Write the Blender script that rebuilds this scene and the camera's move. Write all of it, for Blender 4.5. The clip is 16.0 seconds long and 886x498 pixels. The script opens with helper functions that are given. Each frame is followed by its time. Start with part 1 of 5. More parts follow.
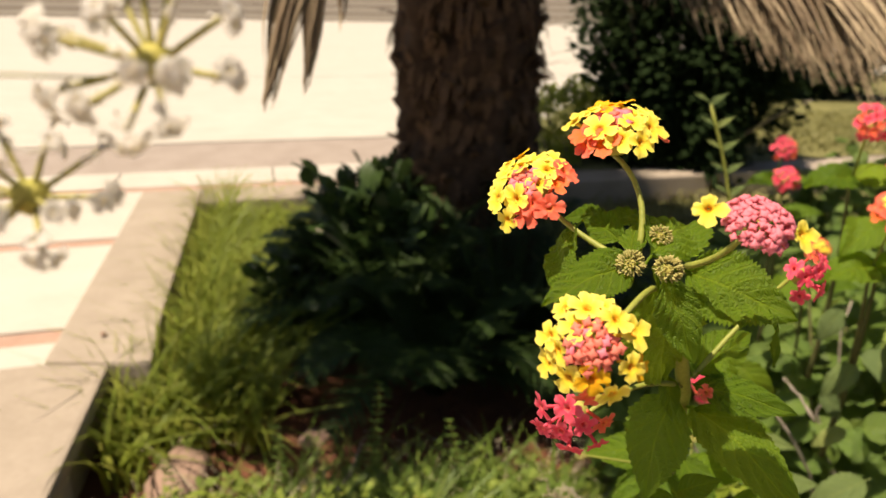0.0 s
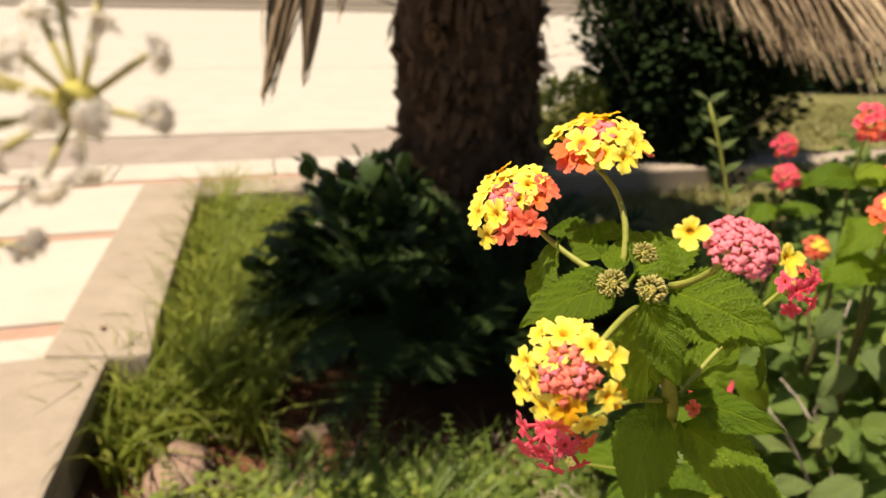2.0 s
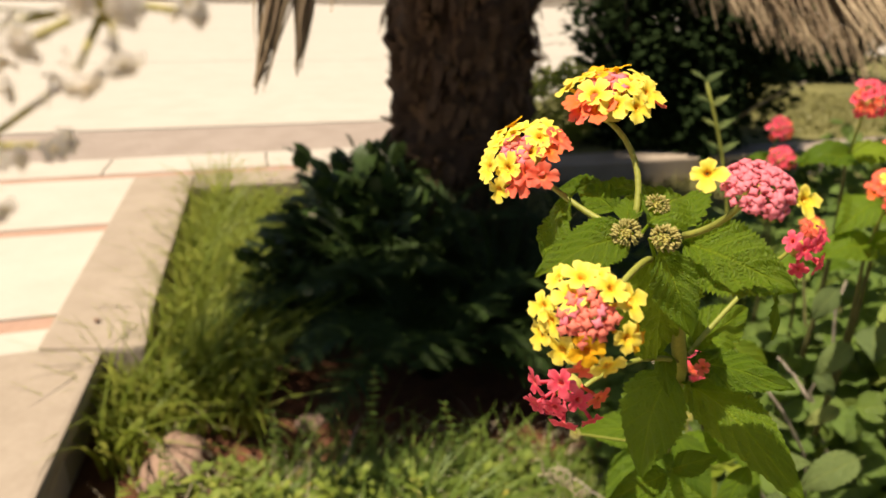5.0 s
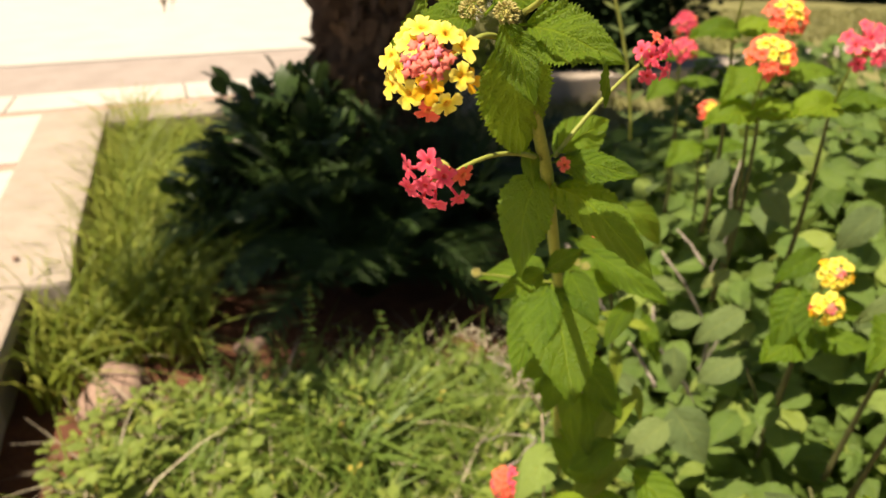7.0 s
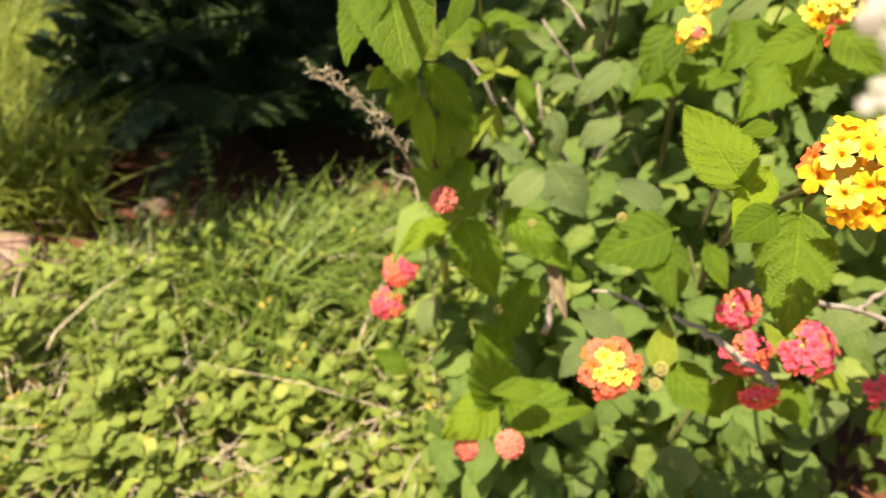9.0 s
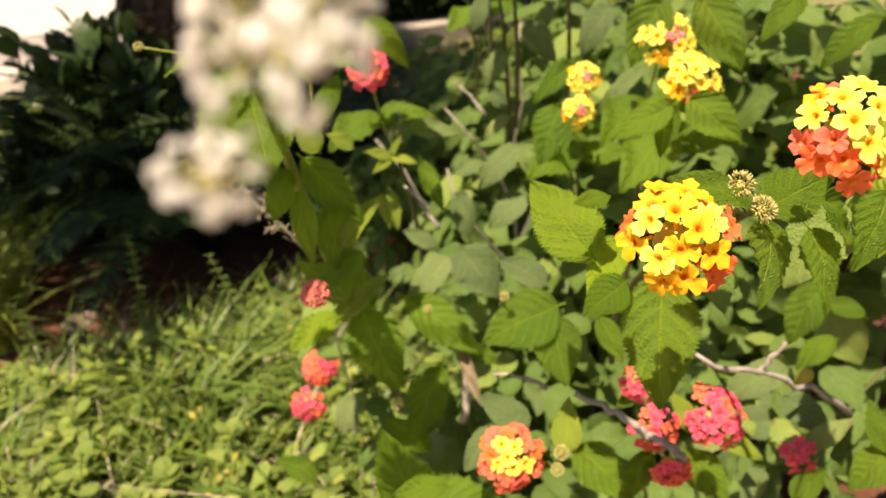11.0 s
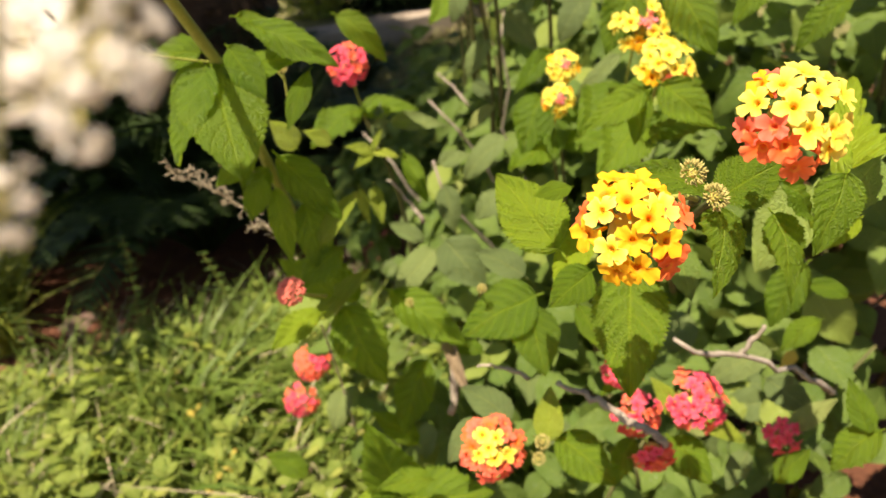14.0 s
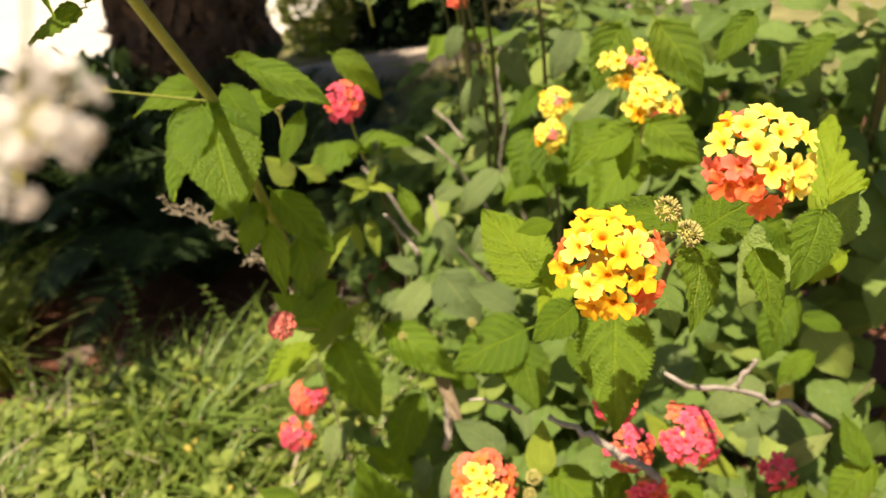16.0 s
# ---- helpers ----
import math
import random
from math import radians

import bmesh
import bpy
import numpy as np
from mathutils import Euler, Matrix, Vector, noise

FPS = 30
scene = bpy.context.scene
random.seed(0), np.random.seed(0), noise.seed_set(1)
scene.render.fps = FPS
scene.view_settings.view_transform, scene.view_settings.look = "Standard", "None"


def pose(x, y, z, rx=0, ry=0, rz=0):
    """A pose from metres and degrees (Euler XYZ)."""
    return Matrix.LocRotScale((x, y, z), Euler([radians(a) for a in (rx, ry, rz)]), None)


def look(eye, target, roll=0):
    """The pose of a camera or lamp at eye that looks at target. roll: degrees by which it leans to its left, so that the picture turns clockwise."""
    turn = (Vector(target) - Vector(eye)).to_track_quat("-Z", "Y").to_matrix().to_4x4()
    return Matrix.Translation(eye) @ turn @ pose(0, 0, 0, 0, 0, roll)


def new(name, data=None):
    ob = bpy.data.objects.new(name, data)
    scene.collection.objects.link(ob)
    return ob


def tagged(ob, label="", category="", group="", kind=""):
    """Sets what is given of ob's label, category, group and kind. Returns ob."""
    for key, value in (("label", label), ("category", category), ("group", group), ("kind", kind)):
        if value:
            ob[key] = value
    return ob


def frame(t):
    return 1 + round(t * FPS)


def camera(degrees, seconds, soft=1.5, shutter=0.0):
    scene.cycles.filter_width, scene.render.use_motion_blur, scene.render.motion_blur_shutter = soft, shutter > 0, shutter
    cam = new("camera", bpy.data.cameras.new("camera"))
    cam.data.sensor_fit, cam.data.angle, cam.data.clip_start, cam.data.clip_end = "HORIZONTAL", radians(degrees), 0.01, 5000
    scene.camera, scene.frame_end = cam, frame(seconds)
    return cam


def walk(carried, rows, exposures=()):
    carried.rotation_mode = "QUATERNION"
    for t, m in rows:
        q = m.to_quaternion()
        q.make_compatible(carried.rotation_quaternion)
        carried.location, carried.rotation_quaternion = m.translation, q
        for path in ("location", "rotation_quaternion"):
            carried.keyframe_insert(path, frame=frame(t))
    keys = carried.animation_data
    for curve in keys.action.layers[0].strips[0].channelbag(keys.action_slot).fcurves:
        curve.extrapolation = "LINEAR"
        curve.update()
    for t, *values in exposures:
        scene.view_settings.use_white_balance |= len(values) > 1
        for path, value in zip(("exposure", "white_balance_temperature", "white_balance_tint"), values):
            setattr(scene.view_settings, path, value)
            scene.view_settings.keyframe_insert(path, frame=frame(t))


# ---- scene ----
cam = camera(69.0, 16.0)
cam.data.dof.use_dof = True
cam.data.dof.focus_distance = 0.150
cam.data.dof.aperture_fstop = 19.0
PATH = [
    (0, (0.026, -0.012, 0.802), (-0.059, 1.868, 0.125), 1.0),
    (0.5, (0.028, -0.011, 0.804), (-0.057, 1.866, 0.12), 1.0),
    (1, (0.029, -0.006, 0.807), (-0.058, 1.868, 0.114), 1.0),
    (1.5, (0.027, -0.01, 0.802), (-0.058, 1.867, 0.117), 1.3),
    (2, (0.031, -0.006, 0.806), (-0.059, 1.865, 0.105), 1.1),
    (2.5, (0.031, -0.01, 0.803), (-0.057, 1.863, 0.106), 1.2),
    (3, (0.021, -0.01, 0.8), (-0.058, 1.859, 0.092), 1.3),
    (3.5, (0.025, -0.008, 0.801), (-0.055, 1.855, 0.078), 1.1),
    (3.7, (0.025, -0.008, 0.8), (-0.048, 1.857, 0.082), 0.9),
    (6, (0.031, -0.011, 0.795), (-0.029, 1.85, 0.064), 0.9),
    (6.5, (0.035, -0.019, 0.786), (0.041, 1.823, 0.007), 1.1),
    (7, (0.043, -0.039, 0.771), (0.165, 1.741, -0.134), 0.3),
    (7.2, (0.045, -0.047, 0.76), (0.218, 1.698, -0.202), 0.7),
    (7.5, (0.05, -0.056, 0.75), (0.234, 1.637, -0.3), -0.3),
    (8, (0.059, -0.073, 0.728), (0.311, 1.511, -0.466), -1.3),
    (8.2, (0.065, -0.075, 0.715), (0.342, 1.501, -0.485), -0.6),
    (10.3, (0.106, -0.069, 0.671), (0.467, 1.556, -0.436), -1.3),
    (10.5, (0.11, -0.07, 0.674), (0.506, 1.59, -0.369), -1.3),
    (11, (0.123, -0.073, 0.676), (0.576, 1.615, -0.295), -2.4),
    (11.5, (0.13, -0.071, 0.676), (0.588, 1.611, -0.304), -3.4),
    (12, (0.13, -0.072, 0.677), (0.569, 1.604, -0.322), -3.7),
    (12.5, (0.132, -0.074, 0.678), (0.586, 1.599, -0.319), -3.8),
    (13, (0.132, -0.076, 0.678), (0.577, 1.599, -0.32), -3.8),
    (13.5, (0.133, -0.077, 0.678), (0.572, 1.599, -0.321), -4.1),
    (14, (0.134, -0.076, 0.677), (0.579, 1.599, -0.32), -4.2),
    (14.5, (0.134, -0.076, 0.678), (0.577, 1.599, -0.322), -4.2),
    (15, (0.134, -0.078, 0.677), (0.579, 1.601, -0.313), -4.0),
    (15.5, (0.136, -0.08, 0.678), (0.585, 1.615, -0.284), -3.9),
    (16, (0.139, -0.08, 0.679), (0.594, 1.642, -0.23), -4.3),
]
walk(cam, [(t, look(eye, target, roll)) for t, eye, target, roll in PATH], [(0.0, 0.60, 7200, 15), (6.0, 0.55, 7200, 15), (6.5, 0.56, 7200, 15), (7.5, 1.32, 7100, 13), (8.0, 1.37, 7100, 13), (10.5, 1.14, 7200, 16), (12.0, 0.97, 7200, 16), (14.0, 1.06, 7200, 16), (16.0, 1.10, 7200, 16)])

# ---- light: high sun from behind on the left, clear sky ----
SUN_FROM = Vector((-0.30, -0.21, 0.93)).normalized()
world = bpy.data.worlds.new("world")
scene.world = world
world.use_nodes = True
wn = world.node_tree
sky = wn.nodes.new("ShaderNodeTexSky")
sky.sky_type = "NISHITA"
sky.sun_disc = False
sky.sun_elevation = math.asin(SUN_FROM.z)
sky.sun_rotation = math.atan2(SUN_FROM.x, SUN_FROM.y)
wn.nodes["Background"].inputs["Strength"].default_value = 0.046
wn.links.new(sky.outputs[0], wn.nodes["Background"].inputs["Color"])
sun = new("sun", bpy.data.lights.new("sun", "SUN"))
sun.data.energy, sun.data.angle, sun.data.color = 5.0, radians(0.55), (1.0, 0.92, 0.79)
sun.matrix_world = look(SUN_FROM * 20, (0, 0, 0))


# ---- materials ----
class Nodes:
    """Short way to write a node material."""

    def __init__(self, name, rough=0.6, spec=0.4):
        self.mat = bpy.data.materials.new(name)
        self.mat.use_nodes = True
        self.tree = self.mat.node_tree
        self.bsdf = self.tree.nodes["Principled BSDF"]
        self.out = self.tree.nodes["Material Output"]
        self.bsdf.inputs["Roughness"].default_value = rough
        self.bsdf.inputs["Specular IOR Level"].default_value = spec

    def node(self, kind, **sets):
        n = self.tree.nodes.new(kind)
        for key, value in sets.items():
            setattr(n, key, value)
        return n

    def put(self, socket, value):
        if isinstance(value, (int, float)):
            socket.default_value = value
        elif isinstance(value, tuple):
            socket.default_value = (*value, 1.0) if len(value) == 3 and len(socket.default_value) == 4 else value
        else:
            self.tree.links.new(value, socket)

    def math(self, op, a, b=0.0, clamp=False):
        n = self.node("ShaderNodeMath", operation=op, use_clamp=clamp)
        self.put(n.inputs[0], a)
        self.put(n.inputs[1], b)
        return n.outputs[0]

    def mix(self, f, a, b, how="MIX"):
        n = self.node("ShaderNodeMix", data_type="RGBA", blend_type=how)
        self.put(n.inputs[0], f)
        self.put(n.inputs[6], a)
        self.put(n.inputs[7], b)
        return n.outputs[2]

    def noise(self, scale, detail=4.0, rough=0.55, vector=None):
        n = self.node("ShaderNodeTexNoise")
        n.inputs["Scale"].default_value, n.inputs["Detail"].default_value = scale, detail
        n.inputs["Roughness"].default_value = rough
        if vector is not None:
            self.tree.links.new(vector, n.inputs["Vector"])
        return n.outputs["Fac"]

    def ramp(self, f, lo, hi):
        n = self.node("ShaderNodeMapRange", clamp=True)
        self.put(n.inputs[0], f)
        n.inputs[1].default_value, n.inputs[2].default_value = lo, hi
        return n.outputs[0]

    def place(self):
        return self.node("ShaderNodeNewGeometry").outputs["Position"]

    def uv(self):
        n = self.node("ShaderNodeSeparateXYZ")
        self.tree.links.new(self.node("ShaderNodeTexCoord").outputs["UV"], n.inputs[0])
        return n.outputs[0], n.outputs[1]

    def random(self):
        return self.node("ShaderNodeObjectInfo").outputs["Random"]

    def island(self):
        return self.node("ShaderNodeNewGeometry").outputs["Random Per Island"]

    def bump(self, height, strength=0.3, distance=0.002):
        n = self.node("ShaderNodeBump")
        n.inputs["Strength"].default_value, n.inputs["Distance"].default_value = strength, distance
        self.put(n.inputs["Height"], height)
        self.tree.links.new(n.outputs[0], self.bsdf.inputs["Normal"])
        return n.outputs[0]

    def colour(self, value):
        self.put(self.bsdf.inputs["Base Color"], value)

    def thin(self, value, share, normal=None):
        """Lets light through a thin leaf or petal."""
        t = self.node("ShaderNodeBsdfTranslucent")
        self.put(t.inputs["Color"], value)
        if normal is not None:
            self.tree.links.new(normal, t.inputs["Normal"])
        m = self.node("ShaderNodeMixShader")
        m.inputs[0].default_value = share
        self.tree.links.new(self.bsdf.outputs[0], m.inputs[1])
        self.tree.links.new(t.outputs[0], m.inputs[2])
        self.tree.links.new(m.outputs[0], self.out.inputs["Surface"])


def leaf_material(name, dark, light, glow, veins=7.0, vary=None, rough=0.42, share=0.3, gloss=0.35):
    """Leaf green with paler veins, blotches, and a shift from leaf to leaf. UV: along the leaf, across it."""
    n = Nodes(name, rough, gloss)
    u, v = n.uv()
    side = n.math("ABSOLUTE", n.math("SUBTRACT", v, 0.5))
    run = n.math("FRACT", n.math("SUBTRACT", n.math("MULTIPLY", u, veins), n.math("MULTIPLY", side, 4.2)))
    line = n.math("SUBTRACT", 1.0, n.ramp(n.math("ABSOLUTE", n.math("SUBTRACT", run, 0.5)), 0.0, 0.13))
    rib = n.math("SUBTRACT", 1.0, n.ramp(side, 0.008, 0.03))
    vein = n.math("MAXIMUM", n.math("MULTIPLY", line, 0.55), rib)
    grain = n.noise(420.0, 3.0)
    patch = n.noise(60.0, 3.0, vector=n.place())
    pick = n.random() if vary is None else n.island()
    base = n.mix(n.math("ADD", n.math("MULTIPLY", patch, 0.5), n.math("MULTIPLY", pick, 0.55), clamp=True), dark, light)
    worn = n.mix(n.math("MULTIPLY", n.ramp(pick, 0.88, 1.0), 0.6), base, glow)
    tone = n.mix(n.math("MULTIPLY", vein, 0.28), worn, glow)
    n.colour(tone)
    cells = n.node("ShaderNodeTexVoronoi", feature="DISTANCE_TO_EDGE")
    cells.inputs["Scale"].default_value = 1.0
    spread = n.node("ShaderNodeCombineXYZ")
    n.put(spread.inputs[0], n.math("MULTIPLY", u, 24.0))
    n.put(spread.inputs[1], n.math("MULTIPLY", v, 15.0))
    n.tree.links.new(spread.outputs[0], cells.inputs["Vector"])
    puff = n.ramp(cells.outputs["Distance"], 0.0, 0.45)
    high = n.math("SUBTRACT", n.math("ADD", n.math("MULTIPLY", grain, 0.25), n.math("MULTIPLY", puff, 0.9 if veins else 0.0)), n.math("MULTIPLY", vein, 0.8))
    bent = n.bump(high, 0.62, 0.0011)
    n.thin(n.mix(0.5, tone, glow), share, bent)
    return n.mat


LEAF = leaf_material("lantana_leaf", (0.074, 0.152, 0.011), (0.20, 0.32, 0.024), (0.43, 0.56, 0.034), share=0.6)
LEAVES = leaf_material("lantana_foliage", (0.070, 0.135, 0.023), (0.180, 0.265, 0.052), (0.35, 0.41, 0.080), vary=1, share=0.38)
LEAF_BUSH = leaf_material("lantana_bush_leaf", (0.078, 0.150, 0.026), (0.200, 0.295, 0.062), (0.36, 0.44, 0.090), share=0.38)
LEAF_YOUNG = leaf_material("young_lantana_leaf", (0.17, 0.24, 0.020), (0.32, 0.40, 0.045), (0.52, 0.58, 0.09), share=0.45)
LEAF_DULL = leaf_material("old_lantana_leaf", (0.078, 0.125, 0.042), (0.18, 0.24, 0.070), (0.33, 0.36, 0.10), rough=0.6)
WEED = leaf_material("weed_leaf", (0.09, 0.15, 0.024), (0.29, 0.36, 0.062), (0.50, 0.48, 0.12), vary=1)
YELLOWED = leaf_material("yellowed_leaf", (0.42, 0.32, 0.05), (0.62, 0.50, 0.09), (0.66, 0.56, 0.16), veins=0.0, vary=1)
GRASS = leaf_material("grass_blade", (0.095, 0.160, 0.020), (0.27, 0.33, 0.045), (0.44, 0.42, 0.10), veins=0.0, vary=1)
FRESH = leaf_material("fresh_grass_blade", (0.055, 0.115, 0.018), (0.19, 0.265, 0.040), (0.36, 0.40, 0.09), veins=0.0, vary=1)
KERBGRASS = leaf_material("rank_grass_blade", (0.11, 0.18, 0.020), (0.34, 0.40, 0.055), (0.52, 0.50, 0.12), veins=0.0, vary=1, share=0.5)
LIGHTLEAF = leaf_material("light_shrub_leaf", (0.15, 0.21, 0.028), (0.34, 0.40, 0.065), (0.52, 0.54, 0.12), veins=0.0, vary=1, share=0.5)
DRYGRASS = leaf_material("dry_grass_blade", (0.13, 0.135, 0.036), (0.29, 0.27, 0.095), (0.42, 0.38, 0.17), veins=0.0, vary=1)
CYCAD = leaf_material("cycad_leaflet", (0.017, 0.038, 0.007), (0.042, 0.074, 0.012), (0.07, 0.11, 0.04), veins=0.0, vary=1, rough=0.5)
# nearly black: the shade on the tall shrub is put into this colour
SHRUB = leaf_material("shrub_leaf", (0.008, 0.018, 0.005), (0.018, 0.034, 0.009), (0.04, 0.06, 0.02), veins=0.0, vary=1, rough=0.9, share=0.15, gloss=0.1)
SHADE = leaf_material("broad_shade_leaf", (0.028, 0.058, 0.013), (0.065, 0.11, 0.025), (0.09, 0.13, 0.04), veins=0.0, vary=1)
FROND = leaf_material("palm_leaflet", (0.05, 0.09, 0.03), (0.10, 0.15, 0.05), (0.2, 0.24, 0.09), veins=0.0, vary=1)


def petal_material(name, rim, heart, share=0.25, reach=0.34, edge=None):
    """Petal: heart colour at the throat, rim colour outside. UV x: distance from the throat."""
    n = Nodes(name, 0.55, 0.25)
    u, v = n.uv()
    patch = n.noise(900.0, 2.0)
    f = n.ramp(n.math("ADD", u, n.math("MULTIPLY", n.math("SUBTRACT", patch, 0.5), 0.2)), 0.10, reach)
    tone = n.mix(f, heart, rim)
    if edge:
        tone = n.mix(n.math("MULTIPLY", n.ramp(n.math("ADD", u, n.math("MULTIPLY", patch, 0.25)), 0.55, 1.1), 0.7), tone, edge)
    tone = n.mix(n.math("MULTIPLY", n.random(), 0.10), tone, heart)
    n.colour(tone)
    n.bump(patch, 0.2, 0.0004)
    n.thin(tone, share)
    return n.mat


YELLOW = petal_material("yellow_petal", (0.91, 0.73, 0.055), (0.84, 0.30, 0.008), reach=0.36, edge=(0.93, 0.83, 0.19))
GOLD = petal_material("golden_petal", (0.90, 0.43, 0.012), (0.80, 0.20, 0.008), edge=(0.92, 0.58, 0.03))
ORANGE = petal_material("orange_petal", (0.92, 0.135, 0.028), (0.90, 0.32, 0.03), edge=(0.93, 0.21, 0.09))
CORAL = petal_material("coral_petal", (0.91, 0.125, 0.065), (0.88, 0.30, 0.07), edge=(0.93, 0.21, 0.14))
MAGENTA = petal_material("magenta_petal", (0.82, 0.055, 0.110), (0.85, 0.18, 0.14), edge=(0.88, 0.16, 0.22))
PINK = petal_material("pink_bud", (0.90, 0.25, 0.30), (0.94, 0.50, 0.50), reach=0.3)
CORALBUD = petal_material("coral_bud", (0.90, 0.24, 0.17), (0.92, 0.42, 0.26), reach=0.3)
WHITE = petal_material("white_petal", (0.86, 0.82, 0.76), (0.80, 0.68, 0.36), share=0.5)


def plain(name, dark, light, scale=30.0, rough=0.7, bump=0.3, distance=0.002, fine=0.5):
    """A surface with blotches at one scale and grain at a finer one."""
    n = Nodes(name, rough, 0.3)
    at = n.place()
    big, small = n.noise(scale, 4.0, vector=at), n.noise(scale * 9, 3.0, vector=at)
    f = n.ramp(n.math("ADD", n.math("MULTIPLY", big, 1 - fine), n.math("MULTIPLY", small, fine)), 0.3, 0.7)
    n.colour(n.mix(f, dark, light))
    n.bump(n.math("ADD", n.math("MULTIPLY", small, 0.6), big), bump, distance)
    return n


STEM = plain("green_stem", (0.19, 0.22, 0.035), (0.33, 0.34, 0.07), 120.0, 0.5, 0.3, 0.0005).mat
SHOOT = plain("lantana_shoot", (0.055, 0.060, 0.018), (0.13, 0.125, 0.040), 90.0, 0.7, 0.4, 0.0006).mat
TWIG = plain("dry_twig", (0.15, 0.115, 0.08), (0.46, 0.40, 0.32), 160.0, 0.85, 0.5, 0.001).mat
BUDGREEN = plain("green_bud", (0.26, 0.25, 0.06), (0.50, 0.42, 0.15), 300.0, 0.6, 0.4, 0.0004).mat
CORE = plain("flower_core", (0.34, 0.32, 0.06), (0.50, 0.42, 0.10), 300.0, 0.6).mat
SOIL = plain("red_soil", (0.060, 0.022, 0.011), (0.175, 0.070, 0.034), 14.0, 0.95, 0.8, 0.012).mat
KERB = plain("kerb_concrete", (0.29, 0.236, 0.178), (0.385, 0.322, 0.25), 10.0, 0.85, 0.3, 0.002, fine=0.35).mat
SLAB = plain("cream_stone_slab", (0.465, 0.42, 0.345), (0.535, 0.492, 0.415), 5.0, 0.6, 0.15, 0.002, fine=0.3).mat
BAND = plain("red_stone_band", (0.34, 0.20, 0.14), (0.46, 0.31, 0.23), 9.0, 0.75, 0.2, 0.002).mat
STRIP = plain("grey_paving", (0.26, 0.21, 0.17), (0.37, 0.31, 0.26), 7.0, 0.8, 0.2, 0.002).mat
ROCK = plain("pinkish_rock", (0.25, 0.155, 0.11), (0.37, 0.25, 0.19), 40.0, 0.85, 0.6, 0.004).mat
FIBRE = plain("palm_fibre", (0.024, 0.014, 0.008), (0.10, 0.058, 0.034), 45.0, 0.95, 0.8, 0.006).mat
TUFT = plain("loose_fibre", (0.040, 0.022, 0.012), (0.20, 0.115, 0.062), 18.0, 0.95, 0.4, 0.002).mat


def straw_material():
    """Dry leaflets, each of its own tone from dark brown to bleached tan."""
    n = Nodes("dead_frond", 0.7, 0.3)
    patch = n.noise(60.0, 3.0)
    tone = n.math("ADD", n.math("MULTIPLY", patch, 0.35), n.math("MULTIPLY", n.math("POWER", n.island(), 2.2), 0.75), clamp=True)
    n.colour(n.mix(tone, (0.085, 0.048, 0.024), (0.47, 0.37, 0.23)))
    n.bump(patch, 0.4, 0.001)
    return n.mat


STRAW = straw_material()
LITTER = plain("dry_straw", (0.22, 0.17, 0.10), (0.50, 0.43, 0.30), 80.0, 0.8, 0.3, 0.001).mat
LAWN = plain("lawn_soil", (0.085, 0.090, 0.026), (0.25, 0.225, 0.085), 3.5, 0.9, 0.6, 0.02, fine=0.3).mat

# ---- building helpers ----
STAND = {}


def empty(name, at):
    ob = new(name)
    ob.empty_display_size = 0.05
    ob.matrix_basis = Matrix.Translation(at)
    STAND[ob] = Matrix.Translation(at)
    return ob


def hang(ob, parent, m):
    """Puts ob at the world pose m, under parent."""
    STAND[ob] = m
    if parent is None:
        ob.matrix_basis = m
    else:
        ob.parent = parent
        ob.matrix_basis = STAND[parent].inverted() @ m
    return ob


def part(name, bm, material, parent=None, label="", m=None, smooth=True):
    """Links a bmesh or a mesh as one object under a thing or a part, at the world pose m."""
    if isinstance(bm, bpy.types.Mesh):
        me = bm
    else:
        me = bpy.data.meshes.new(name)
        bm.to_mesh(me)
        bm.free()
        me.materials.append(material)
        if smooth:
            me.shade_smooth()
    ob = new(name, me)
    hang(ob, parent, m if m is not None else Matrix())
    return tagged(ob, label) if label else ob


def frame_from(base, ahead, up):
    """A pose at base whose y runs ahead and whose z is near up."""
    y = Vector(ahead).normalized()
    x = y.cross(Vector(up))
    if x.length < 1e-5:
        x = y.cross(Vector((0.3, 0.9, 0.2)))
    x.normalize()
    z = x.cross(y)
    m = Matrix((x, y, z)).transposed().to_4x4()
    m.translation = Vector(base)
    return m


def tube(bm, points, radii, sides=8, cap=True):
    """A round rod along points."""
    points = [Vector(p) for p in points]
    rings = []
    for i, p in enumerate(points):
        d = points[min(i + 1, len(points) - 1)] - points[max(i - 1, 0)]
        m = frame_from(p, d, (0.31, 0.2, 0.93))
        r = radii[i] if isinstance(radii, (list, tuple)) else radii
        rings.append([bm.verts.new(m @ Vector((r * math.cos(a), 0, r * math.sin(a)))) for a in (math.tau * k / sides for k in range(sides))])
    for a, b in zip(rings, rings[1:]):
        for k in range(sides):
            bm.faces.new((a[k], a[(k + 1) % sides], b[(k + 1) % sides], b[k]))
    if cap:
        bm.faces.new(rings[-1])
        bm.faces.new(list(reversed(rings[0])))
    return bm


def bend(a, b, sag=(0, 0, 0), n=8):
    """Points from a to b along an arc that is pushed by sag in the middle."""
    a, b, sag = Vector(a), Vector(b), Vector(sag)
    return [a.lerp(b, i / n) + sag * (4 * (i / n) * (1 - i / n)) for i in range(n + 1)]


